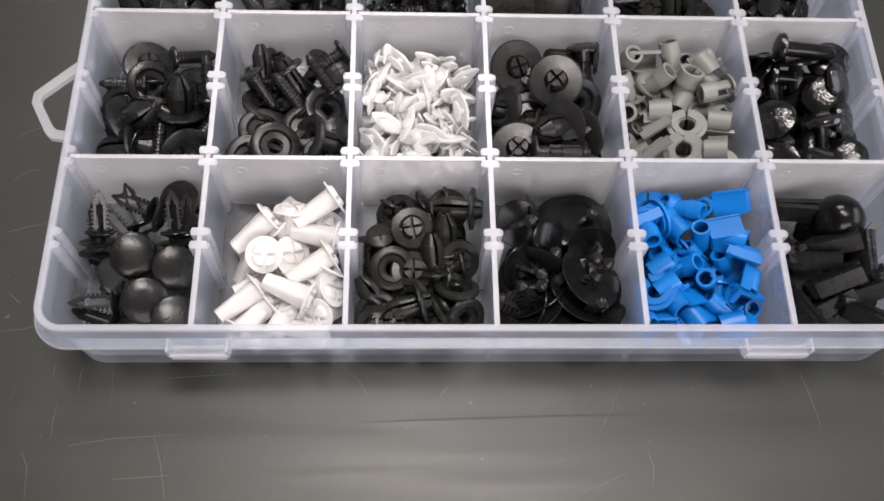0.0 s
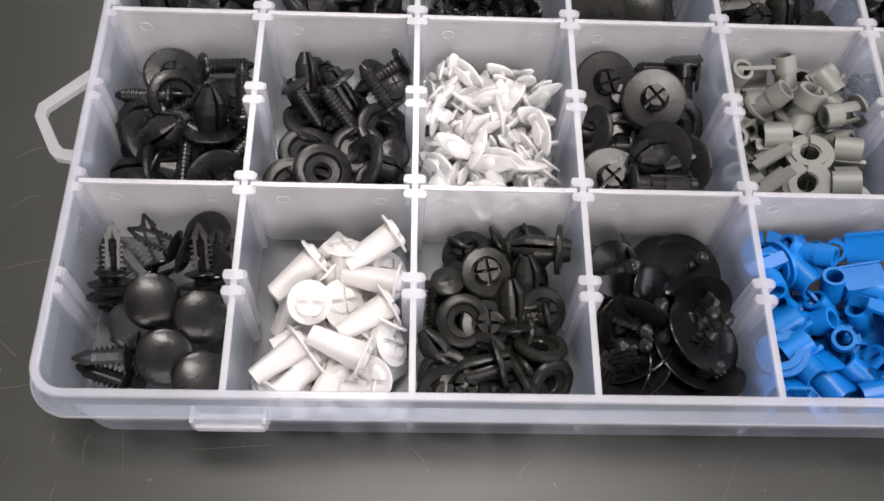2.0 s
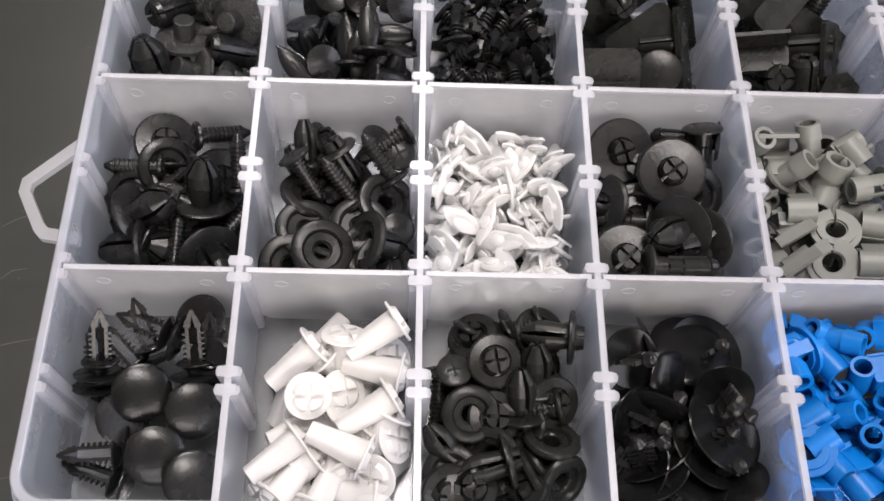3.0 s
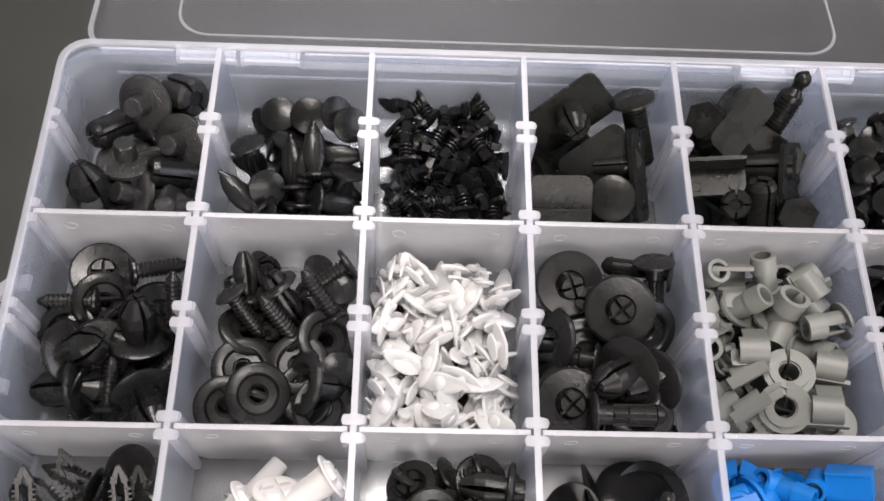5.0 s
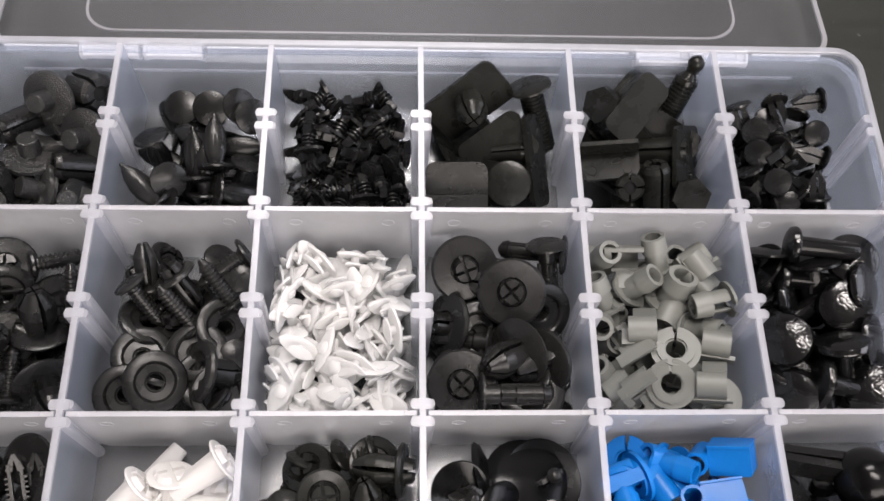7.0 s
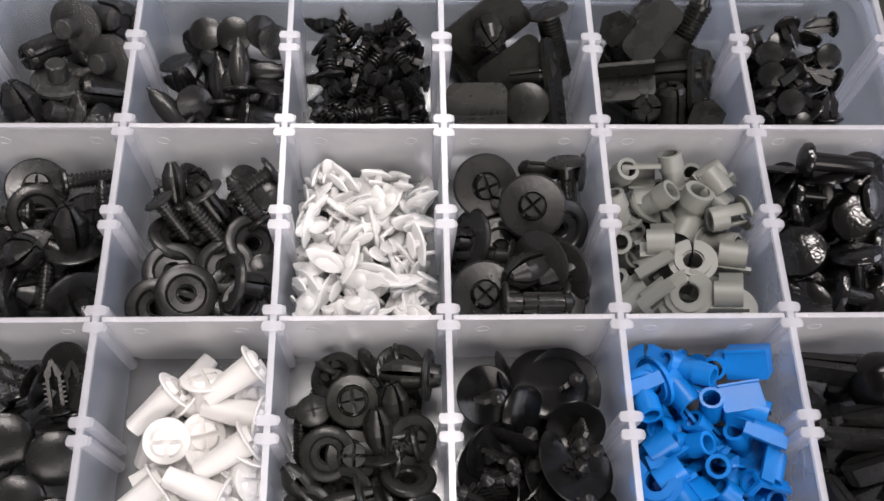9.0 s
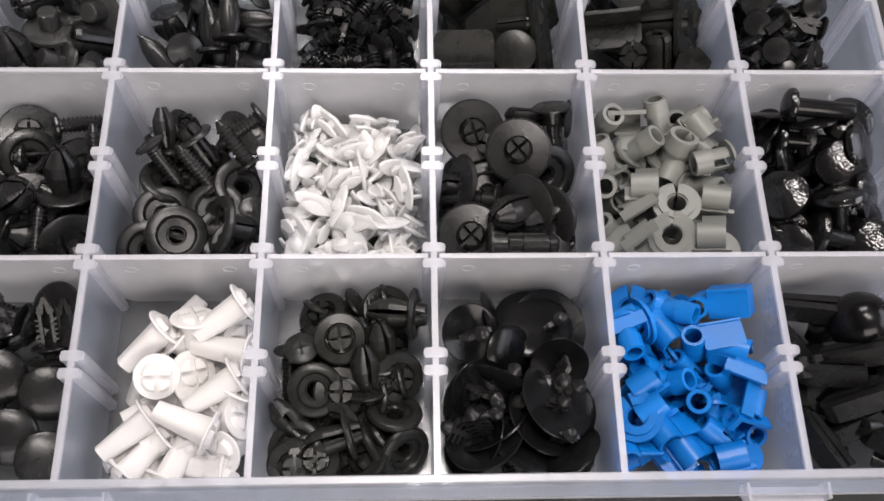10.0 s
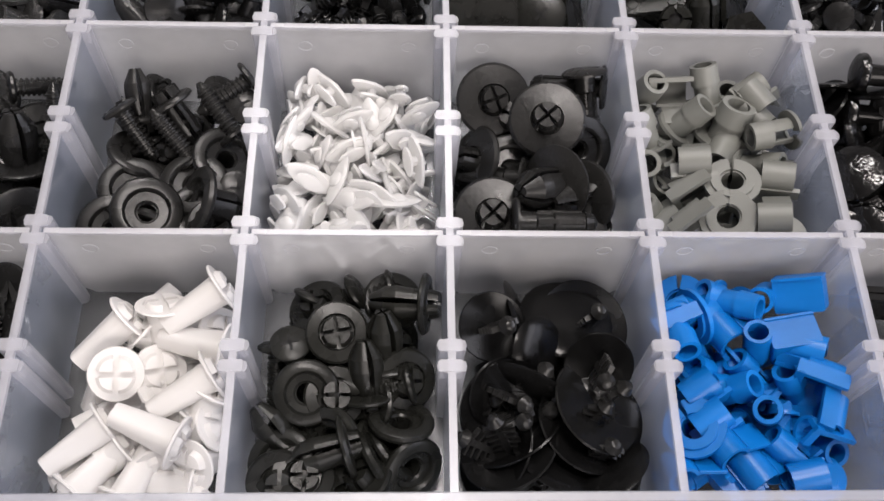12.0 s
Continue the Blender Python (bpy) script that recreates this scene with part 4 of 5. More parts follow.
put(fir_disc, GLOSS, "wide glossy black disc clip with fir-tree stem", "trim clip", "black disc clips", [
    (16.00, 2.20, 1.50, -0.45, -0.15, -0.88, -101),
    (15.70, 1.80, 1.15, -0.42, -0.27, -0.87, -47),
    (14.10, 2.30, 1.30, -0.31, 0.55, -0.78, -178),
    (14.20, 1.40, 1.15, 0.38, -0.35, -0.86, 47),
    (13.60, 1.40, 0.90, 0.75, -0.14, -0.65, 38),
    (15.60, 4.80, 0.90, 0.12, 0.25, 0.96, -161),
    (16.60, 4.40, 0.90, -0.21, 0.07, -0.98, -138),
    (16.30, 0.70, 1.10, -0.46, 0.63, 0.63, 144),
    (16.00, 1.10, 0.90, -0.23, -0.08, -0.97, -66),
    (16.50, 1.90, 0.80, -0.02, -0.37, 0.93, 4),
])
put(fir_disc, GLOSS, "small glossy black disc clip with fir-tree stem", "trim clip", "black disc clips", [
    (13.80, 3.90, 1.90, -0.27, 0.34, -0.90, -166),
    (14.90, 3.40, 1.75, 0.62, -0.35, 0.70, -50),
    (16.10, 3.10, 1.75, 0.04, 0.65, -0.76, 117),
    (14.50, 2.60, 1.20, -0.41, -0.24, -0.88, -62),
    (13.90, 2.60, 1.50, -0.52, 0.53, -0.67, -124),
], r=0.76)
put(bush, BLUE, "bright blue plastic bushing clip with flange", "bushing clip", "blue clips", [
    (19.50, 2.00, 2.05, -0.36, -0.22, 0.90, 95),
    (18.00, 3.40, 1.95, 0.11, -0.91, 0.40, 10),
    (19.30, 2.60, 1.85, 0.56, -0.02, 0.83, -98),
    (18.10, 4.30, 1.75, -0.56, -0.50, 0.66, 41),
    (19.60, 4.30, 2.05, 0.73, -0.44, 0.52, -26),
    (19.70, 1.50, 1.60, -0.75, 0.52, 0.40, 125),
    (19.20, 3.20, 1.60, -0.68, 0.43, 0.59, 118),
    (20.20, 2.90, 1.70, -0.48, 0.36, 0.80, 118),
    (18.30, 3.10, 1.50, -0.72, 0.08, 0.68, 90),
    (18.70, 4.80, 1.70, -0.88, 0.13, 0.46, 91),
    (20.10, 1.30, 1.30, 0.16, 0.06, 0.99, -119),
    (18.70, 2.70, 1.40, -0.94, -0.00, 0.33, 80),
    (21.10, 1.30, 1.30, 0.24, -0.44, 0.87, -19),
], r=0.3)
put(saddle, BLUE, "bright blue plastic saddle clip", "saddle clip", "blue clips", [
    (18.60, 1.30, 1.70, -0.58, 0.10, 0.81, 41),
    (17.70, 0.60, 1.40, -0.75, 0.41, 0.52, 50),
    (21.00, 2.00, 1.75, 0.91, -0.38, -0.15, 175),
    (21.00, 2.80, 1.90, 0.47, 0.88, -0.09, 170),
    (18.30, 2.60, 1.60, -0.47, 0.03, 0.88, 121),
    (19.00, 3.90, 1.60, -0.67, -0.08, 0.74, 26),
    (20.30, 0.60, 1.50, -0.24, 0.31, 0.92, 150),
    (20.80, 3.40, 1.90, -0.02, 0.58, 0.81, 148),
    (21.00, 1.60, 1.50, -0.07, 0.88, -0.48, -152),
    (18.40, 1.90, 1.70, -0.40, -0.06, 0.92, 111),
    (17.80, 4.30, 1.60, -0.32, 0.94, -0.06, 165),
    (19.20, 0.90, 1.50, -0.24, -0.02, 0.97, 27),
])
put(ring_clip, BLUE, "bright blue plastic ring clip with slit", "ring clip", "blue clips", [
    (18.00, 1.70, 1.75, -0.41, 0.11, 0.90, 128),
    (20.50, 0.70, 1.30, -0.22, 0.41, 0.88, 140),
    (18.40, 4.30, 1.50, -0.92, -0.38, 0.10, 109),
    (18.20, 5.00, 1.30, -0.46, -0.06, 0.89, 76),
])
put(block_tube, BLUE, "bright blue square socket clip", "socket clip", "blue clips", [
    (20.50, 4.50, 2.10, -0.52, -0.48, 0.71, 47),
    (20.00, 3.70, 2.15, -0.22, 0.21, 0.95, 138),
    (18.70, 1.00, 1.30, -0.12, -0.14, 0.98, -12),
])
put(rivet, SATIN, "black push rivet with wide flange", "rivet", "flanged rivets", [
    (1.20, 7.80, 1.55, -0.76, -0.04, -0.65, -156),
    (2.80, 8.30, 1.35, -0.08, -0.47, -0.88, -47),
    (-0.30, 8.00, 1.00, -0.58, -0.42, 0.70, 45),
    (1.50, 7.00, 1.20, 0.98, 0.03, 0.20, 4),
    (3.10, 6.80, 1.20, -0.46, 0.78, -0.42, 162),
    (1.60, 10.30, 1.30, 0.30, -0.15, 0.94, -55),
    (3.20, 9.00, 1.00, 0.46, -0.37, 0.80, -42),
    (1.90, 7.90, 0.90, 0.32, -0.37, 0.87, -34),
], leg=0.46, length=1.35)
put(sleeve, SATIN, "black rivet body with wide washer head", "rivet", "flanged rivets", [
    (1.80, 9.20, 1.60, 0.37, -0.41, 0.83, -34),
    (0.50, 8.40, 1.00, -0.02, -0.43, 0.90, 5),
])
put(screw, SATIN, "black threaded push pin", "rivet", "flanged rivets", [
    (2.60, 9.80, 2.25, -0.87, -0.34, 0.36, 42),
    (3.80, 8.50, 1.70, -0.00, -0.76, -0.65, -10),
    (1.30, 9.20, 1.60, 0.99, 0.05, -0.09, -46),
    (3.30, 7.20, 1.10, -0.55, -0.83, -0.10, -16),
    (2.20, 6.40, 1.20, -0.03, -0.97, -0.24, -13),
], r=0.4)
put(sleeve, MATTE, "matte black rivet body with holed washer head", "rivet", "washer rivets", [
    (6.10, 6.70, 1.85, 0.25, -0.26, 0.93, -42),
    (5.60, 7.50, 1.50, 0.21, -0.09, 0.97, -63),
    (5.00, 6.50, 1.35, 0.19, -0.35, 0.92, -28),
    (7.00, 7.60, 1.60, 0.00, -0.05, 1.00, 3),
    (7.80, 8.30, 1.60, 0.37, -0.11, 0.92, -70),
    (7.20, 7.00, 1.85, -0.79, -0.08, 0.60, 85),
    (5.60, 8.60, 1.30, 0.39, 0.33, 0.86, -125),
    (8.10, 6.50, 1.00, 0.36, -0.14, 0.92, -66),
])
put(screw, MATTE, "matte black threaded push pin", "rivet", "washer rivets", [
    (5.20, 9.30, 2.20, -0.51, 0.55, 0.66, 167),
    (6.90, 8.30, 1.50, 0.60, -0.57, -0.56, 15),
    (7.90, 8.90, 1.70, 0.58, -0.66, -0.47, 10),
    (8.40, 10.20, 2.20, 0.81, 0.54, 0.21, -147),
    (8.10, 9.60, 1.95, 0.07, -0.33, 0.94, 20),
    (7.40, 10.30, 1.60, 0.45, 0.17, 0.88, -107),
    (7.50, 6.20, 1.30, -0.61, 0.46, 0.64, 151),
    (8.10, 7.50, 1.40, 0.27, -0.29, 0.92, -40),
], r=0.46)
put(rivet, MATTE, "matte black push rivet with split legs", "rivet", "washer rivets", [
    (6.30, 9.60, 2.05, -0.50, 0.54, 0.67, 177),
    (5.50, 9.50, 1.40, 0.08, -0.78, -0.62, -24),
    (7.80, 7.10, 1.30, -0.88, -0.04, 0.48, 149),
    (5.90, 10.80, 1.30, 0.84, 0.25, 0.48, -105),
    (6.60, 9.10, 1.20, 0.65, -0.75, 0.15, -20),
], r=0.6, leg=0.3)
put(rivet, MATTE, "matte black push retainer with wide washer head", "rivet", "washer retainers", [
    (14.10, 9.90, 1.85, 0.04, -0.52, 0.85, 17),
    (15.30, 9.00, 2.35, -0.12, -0.36, 0.92, 57),
    (13.90, 6.60, 1.95, -0.06, -0.32, 0.95, 55),
    (15.50, 7.50, 1.90, 0.71, 0.48, -0.51, 79),
    (13.40, 8.50, 1.20, -0.82, -0.10, 0.56, 78),
], r=0.92, boss=0.42, leg=0.44, length=1.4)
put(sleeve, MATTE, "matte black empty retainer body", "rivet", "washer retainers", [
    (14.70, 9.10, 1.40, -0.38, -0.51, 0.77, 31),
    (16.20, 7.40, 1.50, 0.73, 0.47, -0.50, 137),
    (16.60, 8.80, 1.30, 0.37, -0.59, 0.72, -21),
    (15.80, 6.10, 1.10, -0.02, 0.17, 0.99, 170),
    (14.50, 8.20, 0.80, -0.08, -0.22, 0.97, 19),
], r=0.9)
put(pin, MATTE, "matte black expanding pin with barbed tip", "rivet pin", "washer retainers", [
    (16.30, 10.40, 2.35, -0.12, 0.69, 0.72, -175),
    (16.90, 10.50, 1.80, 0.96, -0.20, 0.21, -19),
    (14.40, 6.20, 2.35, -1.00, -0.01, 0.03, 158),
    (16.80, 7.70, 1.60, -0.43, 0.36, 0.83, 128),
    (16.90, 6.80, 1.40, -0.62, 0.32, 0.72, 118),
    (14.60, 7.90, 1.40, 0.95, -0.21, 0.24, -39),
    (15.20, 6.40, 1.50, -0.04, 0.84, 0.55, 172),
    (16.70, 6.20, 1.10, -0.74, 0.04, 0.68, 91),
], r=0.56, length=1.85)
put(bush, GREY, "light grey plastic bushing clip with flange", "bushing clip", "grey clips", [
    (18.00, 10.30, 2.05, 0.20, -0.15, 0.97, -55),
    (19.30, 10.60, 2.25, -0.27, 0.63, 0.72, 158),
    (19.20, 9.60, 2.05, 0.55, 0.12, 0.83, -115),
    (20.30, 8.70, 2.15, -0.98, -0.20, -0.05, 40),
    (17.70, 9.60, 1.75, -0.40, 0.59, 0.70, 144),
    (17.80, 8.30, 1.55, -0.21, -0.51, 0.84, 81),
    (20.90, 8.10, 1.80, 0.73, -0.32, 0.61, -48),
    (20.10, 10.60, 1.50, -0.07, -0.01, 1.00, 75),
    (17.40, 7.20, 1.40, -0.55, 0.29, 0.78, 117),
    (21.40, 9.30, 1.30, -0.14, -0.26, 0.96, 25),
])
put(bush, GREY, "large light grey plastic bushing with notch", "bushing clip", "grey clips", [
    (20.00, 9.50, 2.15, 0.19, 0.36, 0.91, -167),
], r=0.42)
put(saddle, GREY, "light grey plastic saddle clip", "saddle clip", "grey clips", [
    (18.80, 8.10, 2.00, -0.24, -0.02, 0.97, 81),
    (20.40, 6.50, 2.15, -0.31, -0.06, 0.95, 72),
    (21.30, 7.70, 2.00, -0.23, -0.00, 0.97, 76),
    (18.60, 6.60, 1.85, -0.28, 0.88, -0.40, 150),
    (18.70, 7.60, 1.60, -0.32, 0.90, -0.28, 154),
    (21.00, 9.90, 2.05, 0.04, -0.10, 0.99, -78),
    (20.50, 10.40, 1.95, -0.45, 0.16, 0.88, 136),
    (20.80, 9.50, 1.80, -0.01, -0.08, 1.00, -45),
    (18.60, 10.30, 1.70, 0.22, 0.66, -0.72, 162),
    (18.20, 6.80, 1.30, -0.51, -0.14, 0.85, 101),
    (19.70, 8.70, 1.50, 0.03, -0.04, 1.00, 23),
    (20.50, 7.70, 1.40, -0.22, -0.20, 0.95, 45),
])
put(ring_clip, GREY, "light grey plastic ring clip with slit", "ring clip", "grey clips", [
    (19.60, 7.50, 2.05, -0.16, 0.11, 0.98, 118),
    (19.40, 6.60, 1.95, -0.28, -0.31, 0.91, 40),
    (20.90, 6.00, 1.40, -0.32, -0.03, 0.95, 120),
    (18.60, 6.20, 1.30, -0.44, -0.22, 0.87, 60),
])
put(mushroom, SATIN, "black mushroom-headed clip with oval paddle", "trim clip", "mushroom clips", [
    (6.80, 14.90, 2.05, 0.10, -0.54, 0.84, -8),
    (5.90, 15.10, 1.80, -0.03, -0.32, 0.95, 9),
    (7.60, 15.10, 1.90, 0.55, -0.36, 0.75, -47),
    (8.20, 14.70, 1.95, 0.44, -0.48, 0.76, -34),
    (6.30, 14.30, 1.70, 0.21, 0.42, 0.88, -145),
    (5.10, 14.10, 1.75, -0.24, 0.46, 0.86, 170),
    (5.80, 12.60, 1.85, 0.38, -0.60, 0.70, -26),
    (7.10, 13.00, 1.90, 0.05, -0.92, -0.38, -10),
    (5.40, 12.00, 1.50, 0.67, -0.63, -0.40, 9),
    (6.50, 12.80, 1.50, 0.11, -0.91, -0.40, 12),
    (7.10, 12.40, 1.60, -0.87, -0.13, 0.48, 152),
    (8.40, 13.90, 1.60, 1.00, 0.05, -0.02, 31),
    (8.30, 13.30, 1.70, 0.26, 0.55, 0.80, -151),
], r=0.53)
put(mushroom, SATIN, "black mushroom-headed clip with oval paddle", "trim clip", "mushroom clips", [
    (7.20, 13.00, 1.30, -0.90, -0.01, 0.43, 154),
    (6.70, 12.50, 1.20, -0.03, -0.77, -0.63, -13),
    (5.60, 12.10, 1.20, -0.42, -0.11, 0.90, 80),
], r=0.53)
put(plate_clip, DULL, "black retainer plate with slotted nub", "retainer plate", "retainer plates", [
    (14.30, 15.30, 2.00, 0.07, -0.89, 0.45, 38),
], w=2.5, h=1.5)
put(plate_clip, DULL, "black folded retainer plate with dimples", "retainer plate", "retainer plates", [
    (15.20, 13.80, 1.75, -0.20, -0.58, 0.79, 52),
], nub=False, w=2.1, h=1.5)
put(plate_clip, DULL, "black flat retainer plate on edge", "retainer plate", "retainer plates", [
    (16.30, 13.50, 1.60, 0.87, -0.14, 0.47, 34),
], nub=False, w=2.7, h=1.3)
put(plate_clip, DULL, "black stamped retainer plate with raised marks", "retainer plate", "retainer plates", [
    (13.80, 12.00, 1.90, -0.05, -0.63, 0.78, 5),
], nub=False, marks=True, w=1.75, h=2.1)
put(screw, DULL, "large black dome-headed threaded screw", "screw", "retainer plates", [
    (16.10, 15.50, 2.50, -0.29, 0.47, 0.83, 146),
], r=0.66, length=2.3, shank=0.36)
put(screw, DULL, "round black cross-slotted screw head", "screw", "retainer plates", [
    (15.40, 12.50, 2.00, -0.12, -0.49, 0.86, 58),
], r=0.66)
put(split_barrel, DULL, "black slotted barrel plug lying flat", "barrel plug", "retainer plates", [
    (16.00, 13.60, 1.95, 0.94, -0.09, 0.33, 18),
], length=1.0, r=0.26)
put(ball_stud, DULL, "black ball stud with ribbed shank", "ball stud", "mounting plugs", [
    (21.10, 16.20, 2.75, 0.34, 0.48, 0.81, -168),
])
put(block_nut, DULL, "greenish black moulded block clip", "block clip", "mounting plugs", [
    (19.20, 15.20, 2.00, 0.17, -0.45, 0.88, -58),
])
put(hex_bolt, DULL, "black hexagonal plug with cross slot", "plug", "mounting plugs", [
    (18.20, 15.00, 2.30, -0.54, -0.55, 0.64, 51),
    (20.90, 12.30, 1.65, -0.21, -0.58, 0.79, 29),
])
put(split_barrel, DULL, "black slotted barrel plug", "barrel plug", "mounting plugs", [
    (20.80, 13.80, 1.75, 0.90, -0.19, 0.40, 24),
    (19.70, 13.10, 2.00, -0.15, 0.50, 0.85, -180),
    (18.90, 12.40, 1.60, -0.24, -0.54, 0.81, 22),
], length=2.0)
put(plate_clip, DULL, "black round-cornered mounting plate", "mounting plate", "mounting plugs", [
    (20.40, 14.30, 1.30, -0.23, -0.62, 0.75, -16),
    (21.10, 13.70, 1.50, 0.78, -0.31, 0.55, 38),
], nub=False, w=1.9, h=1.6)
put(plate_clip, DULL, "black folded mounting bracket", "bracket", "mounting plugs", [
    (18.40, 13.20, 1.90, -0.26, -0.14, 0.96, 59),
], nub=False, lip=True, w=1.7, h=0.9)
put(dome_pin, GLOSS, "glossy black round-headed pin, hairline cracked gloss", "pin", "glossy pins", [
    (22.60, 7.80, 2.00, -0.47, -0.03, 0.88, 80),
    (24.00, 7.60, 2.30, -0.18, 0.76, 0.63, 148),
    (25.20, 10.40, 2.00, -0.14, -0.11, 0.98, 43),
    (25.10, 9.30, 2.00, 0.66, -0.18, 0.73, -79),
    (25.30, 7.90, 1.70, 0.74, -0.26, 0.62, -53),
    (22.70, 7.00, 1.40, -0.43, -0.70, 0.58, 32),
    (23.40, 6.70, 1.80, -0.98, 0.18, 0.11, 96),
    (24.80, 6.30, 1.80, -0.37, -0.14, 0.92, 65),
    (22.70, 6.30, 1.20, -0.56, -0.40, 0.73, 51),
    (24.50, 8.80, 1.00, -0.24, -0.23, 0.94, 42),
    (24.90, 7.20, 1.30, 0.09, -0.83, 0.55, 15),
], r=0.74)
put(dome_pin, GLOSS, "slim glossy black pin lying across the heap", "pin", "glossy pins", [
    (23.10, 10.60, 2.40, -0.99, 0.15, -0.06, 87),
    (23.00, 9.80, 1.60, -0.99, 0.12, -0.03, 85),
], r=0.52)
put(mushroom, GLOSS, "glossy black clip with oval paddle", "trim clip", "glossy pins", [
    (23.70, 10.10, 2.10, -0.15, 0.73, 0.67, 149),
    (22.70, 11.00, 1.80, -0.02, 0.83, 0.56, 161),
    (22.50, 10.30, 1.40, -0.79, 0.33, 0.51, 107),
], r=0.8)
put(small_rivet, SATIN, "small black rivet with wedge legs", "rivet", "small rivets", [
    (22.90, 14.40, 1.90, -0.45, -0.47, 0.76, 37),
    (22.90, 13.70, 1.80, -0.36, -0.56, 0.75, 69),
    (23.30, 12.70, 1.85, -0.38, -0.53, 0.76, 51),
    (24.80, 14.40, 1.80, -0.01, -0.52, 0.85, 73),
    (23.40, 14.90, 1.70, -0.08, -0.44, 0.89, 8),
    (23.60, 15.40, 2.00, -0.08, 0.99, -0.13, 151),
    (25.00, 15.40, 2.10, 0.99, 0.07, 0.11, 51),
    (22.50, 15.30, 1.90, -0.37, 0.73, 0.58, 143),
    (23.70, 14.00, 1.70, 0.66, 0.72, -0.21, 120),
    (24.90, 13.60, 1.70, 0.95, -0.28, -0.13, 41),
    (24.60, 12.40, 1.40, 0.11, -0.75, -0.65, 27),
    (24.10, 12.70, 1.40, 0.75, -0.26, -0.60, 51),
    (22.70, 13.30, 1.50, -0.46, 0.60, 0.66, 132),
])
put(small_rivet, SATIN, "small black rivet with wedge legs", "rivet", "small rivets", [
    (23.70, 12.30, 1.30, -0.20, -0.45, 0.87, 22),
    (22.60, 12.50, 1.30, -0.69, -0.73, 0.02, 87),
    (23.90, 13.40, 1.40, 0.48, -0.87, 0.07, 23),
    (24.40, 15.20, 1.60, -0.36, -0.91, -0.21, 18),
    (23.30, 12.30, 1.10, -0.96, -0.27, 0.05, 43),
    (24.30, 13.90, 1.30, -0.30, -0.29, 0.91, 39),
])
put(tex_post, ROUGH, "leather-grained black post clip", "post clip", "grained clips", [
    (2.10, 15.20, 2.00, -0.30, -0.71, 0.63, 12),
    (3.20, 14.10, 1.70, -0.39, -0.60, 0.70, 24),
    (1.70, 13.60, 1.50, 0.08, 0.29, 0.95, -152),
    (2.00, 12.60, 1.20, -0.62, -0.21, 0.76, 75),
    (2.90, 12.00, 1.10, 0.23, -0.04, 0.97, -72),
    (0.50, 12.20, 0.80, 0.13, -0.37, 0.92, -14),
])
put(split_barrel, SATIN, "black slotted barrel plug", "barrel plug", "grained clips", [
    (0.80, 14.10, 1.90, -0.59, -0.71, 0.38, 39),
    (2.50, 13.10, 1.80, -0.80, -0.23, 0.55, 129),
    (2.70, 12.10, 1.00, -0.10, 0.04, 0.99, 121),
], length=1.3)
put(split_barrel, ROUGH, "worn grey-black grained barrel plug", "barrel plug", "grained clips", [
    (3.50, 15.50, 1.90, 0.77, -0.50, 0.40, -2),
], length=1.0, r=0.56)
put(rivet, SATIN, "black plug with four upright prongs", "plug", "grained clips", [
    (1.00, 12.30, 1.10, 0.18, -0.36, -0.92, -17),
], r=0.9, leg=0.52, length=1.5)
put(wedge, SATIN, "satin black folded wedge clip", "wedge clip", "wedge clips", [
    (23.70, 3.20, 2.00, -0.42, 0.65, 0.64, 140),
    (23.10, 2.80, 1.80, -0.21, 0.60, 0.77, 144),
    (23.60, 2.00, 1.90, -0.52, 0.65, 0.56, 141),
    (24.70, 2.80, 1.90, 0.63, -0.22, 0.75, 30),
    (24.50, 0.90, 1.60, 0.15, 0.54, 0.83, 157),
    (22.70, 1.00, 1.40, 0.44, 0.21, 0.87, -173),
    (24.40, 1.70, 1.50, -0.48, 0.70, 0.54, 139),
    (22.90, 4.60, 1.60, -0.21, 0.53, 0.82, 137),
    (23.60, 1.50, 1.20, -0.61, 0.58, 0.55, 141),
    (25.70, 3.60, 1.20, -0.16, -0.13, 0.98, 106),
    (25.40, 2.20, 1.20, -0.48, 0.69, 0.54, 140),
    (23.90, 4.30, 1.00, -0.12, 0.23, 0.97, 164),
])
put(ball, GLOSS, "glossy black ball cap", "ball cap", "black caps", [
    (24.10, 4.10, 1.90, -0.41, -0.12, 0.90, 64),
])

# ---- loose layers: the small clips, and what lies under the top pieces ----
heap(lens, NATURAL, "milky white oval moulding clip", "moulding clip", "oval clips", 2, 1, 30, 0.3, 0.8, 11, 0.35, 0.5)
heap(lens, NATURAL, "milky white oval moulding clip", "moulding clip", "oval clips", 2, 1, 34, 0.8, 1.3, 12, 0.35, 0.5)
heap(lens, NATURAL, "milky white oval moulding clip", "moulding clip", "oval clips", 2, 1, 40, 1.15, 1.5, 13, 0.45, 0.45)
heap(lens, NATURAL, "milky white oval moulding clip", "moulding clip", "oval clips", 2, 1, 24, 1.5, 1.85, 14, 0.5, 0.55)
heap(tiny, SATIN, "tiny black ribbed plug with oval wing", "plug", "ribbed plugs", 2, 2, 30, 0.3, 0.7, 21)
heap(tiny, SATIN, "tiny black ribbed plug with oval wing", "plug", "ribbed plugs", 2, 2, 36, 0.8, 1.2, 22)
heap(tiny, SATIN, "tiny glossy black ribbed plug", "plug", "ribbed plugs", 2, 2, 30, 1.2, 1.6, 23, 0.7)
heap(small_rivet, SATIN, "small black rivet with wedge legs", "rivet", "small rivets", 5, 2, 26, 0.4, 0.9, 31, 0.6)
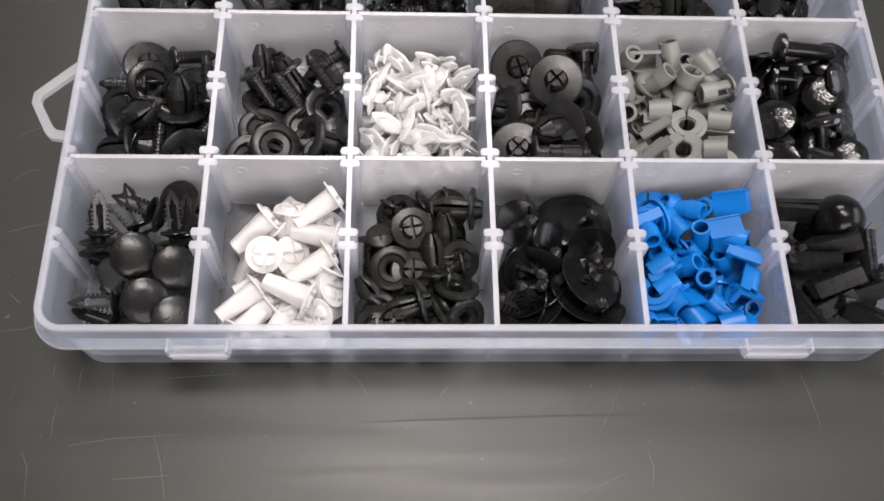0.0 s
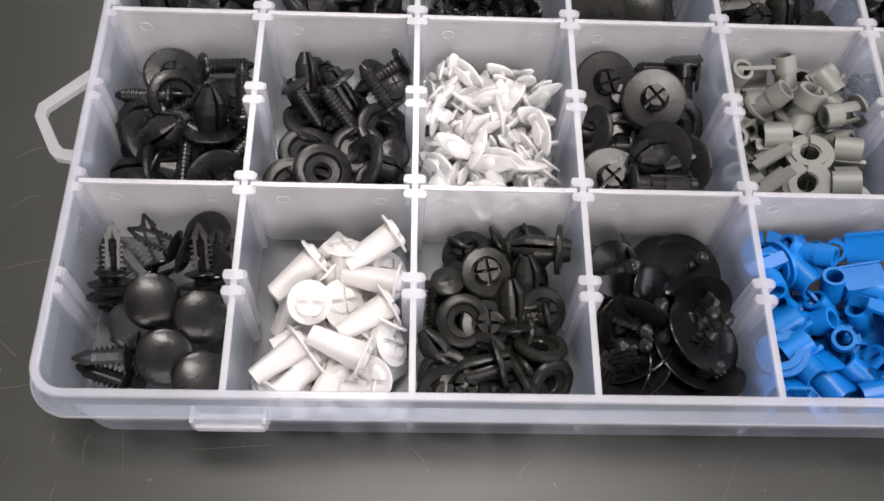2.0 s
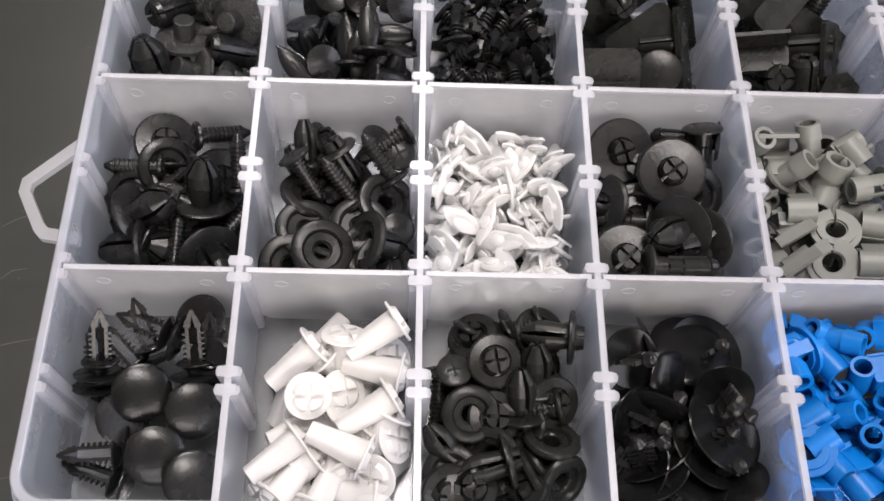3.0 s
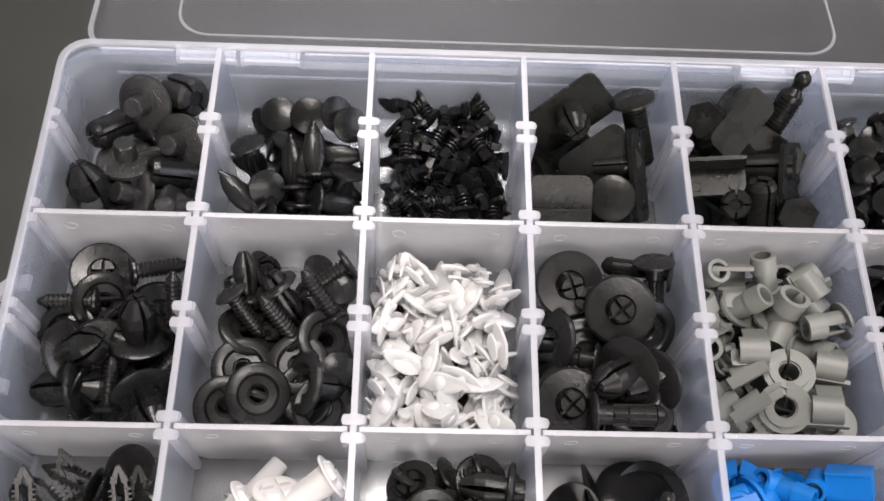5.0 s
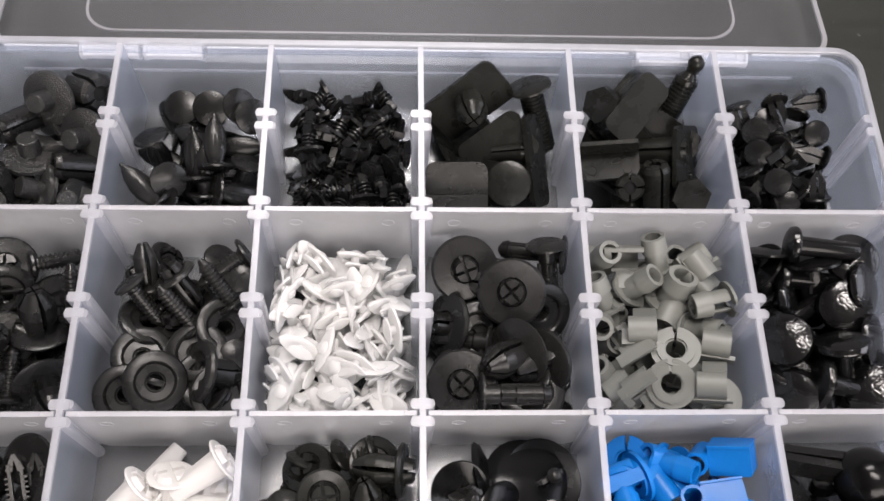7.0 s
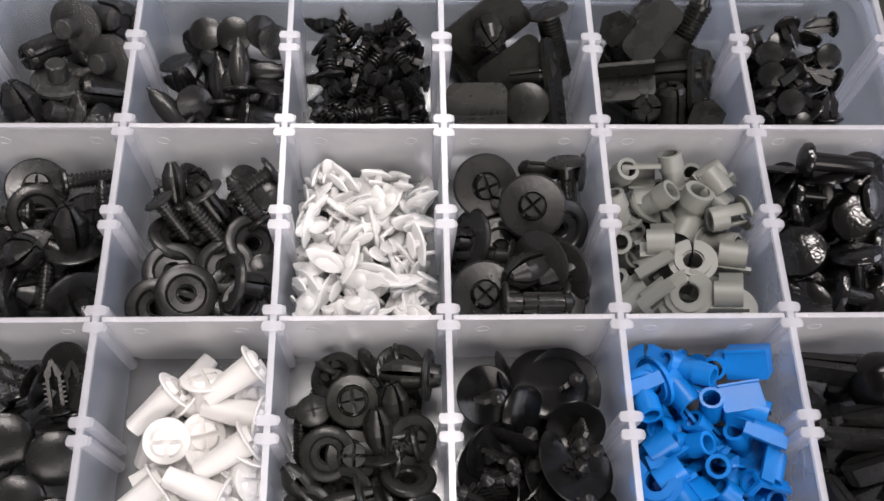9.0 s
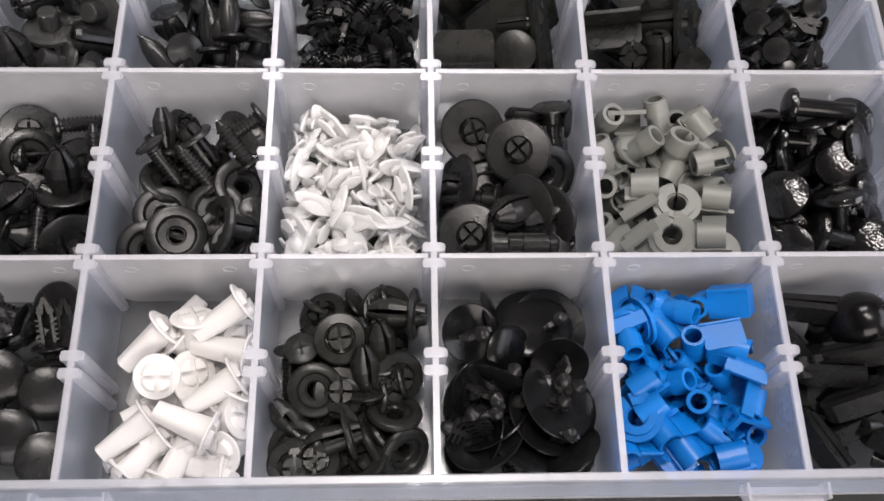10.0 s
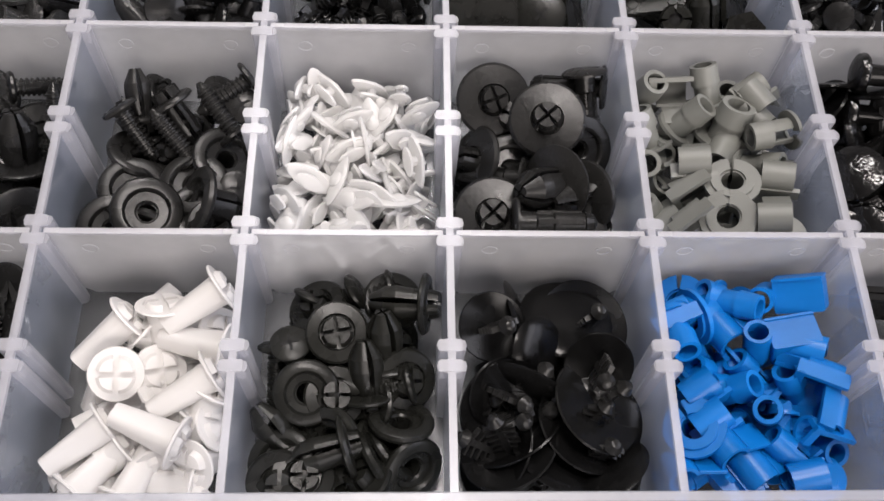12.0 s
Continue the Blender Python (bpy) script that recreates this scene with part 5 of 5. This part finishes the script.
heap(grommet, WHITE, "white nylon screw grommet with cross opening", "grommet", "white grommets", 1, 0, 14, 0.4, 0.9, 42, 0.8)
heap(rivet, DULL, "black push rivet with cross-slotted pin", "rivet", "large black rivets", 2, 0, 6, 0.2, 0.4, 43, 0.9, 0.3, r=0.66)
heap(fir_disc, GLOSS, "wide glossy black disc clip with fir-tree stem", "trim clip", "black disc clips", 3, 0, 5, 0.2, 0.4, 44, 1.15, 0.3)
heap(bush, BLUE, "bright blue plastic bushing clip with flange", "bushing clip", "blue clips", 4, 0, 14, 0.5, 1.0, 45, 0.7, r=0.29)
heap(wedge, SATIN, "satin black folded wedge clip", "wedge clip", "wedge clips", 5, 0, 10, 0.4, 0.8, 46, 0.9)
heap(rivet, SATIN, "black push rivet with wide flange", "rivet", "flanged rivets", 0, 1, 6, 0.2, 0.5, 47, 1.0, 0.3, leg=0.44, length=1.15)
heap(sleeve, MATTE, "matte black rivet body with holed washer head", "rivet", "washer rivets", 1, 1, 4, 0.1, 0.2, 48, 0.95, 0.3)
heap(rivet, MATTE, "matte black push retainer with wide washer head", "rivet", "washer retainers", 3, 1, 6, 0.2, 0.5, 49, 1.0, 0.3, r=0.88, boss=0.5)
heap(saddle, GREY, "light grey plastic saddle clip", "saddle clip", "grey clips", 4, 1, 14, 0.5, 1.1, 50, 0.7)
heap(dome_pin, GLOSS, "glossy black round-headed pin, hairline cracked gloss", "pin", "glossy pins", 5, 1, 14, 0.5, 1.1, 51, 0.8)
heap(tex_post, ROUGH, "leather-grained black post clip", "post clip", "grained clips", 0, 2, 6, 0.3, 0.6, 52, 0.95, 0.4)
heap(mushroom, SATIN, "black mushroom-headed clip with oval paddle", "trim clip", "mushroom clips", 1, 2, 14, 0.5, 1.0, 53, 0.8)
heap(plate_clip, DULL, "black folded retainer plate with dimples", "retainer plate", "retainer plates", 3, 2, 4, 0.4, 0.8, 54, 1.3, 0.4, nub=False, lip=True, w=1.9, h=1.5)
heap(plate_clip, DULL, "black round-cornered mounting plate", "mounting plate", "mounting plugs", 4, 2, 4, 0.4, 0.8, 55, 1.3, 0.4, nub=False, w=1.9, h=1.7)
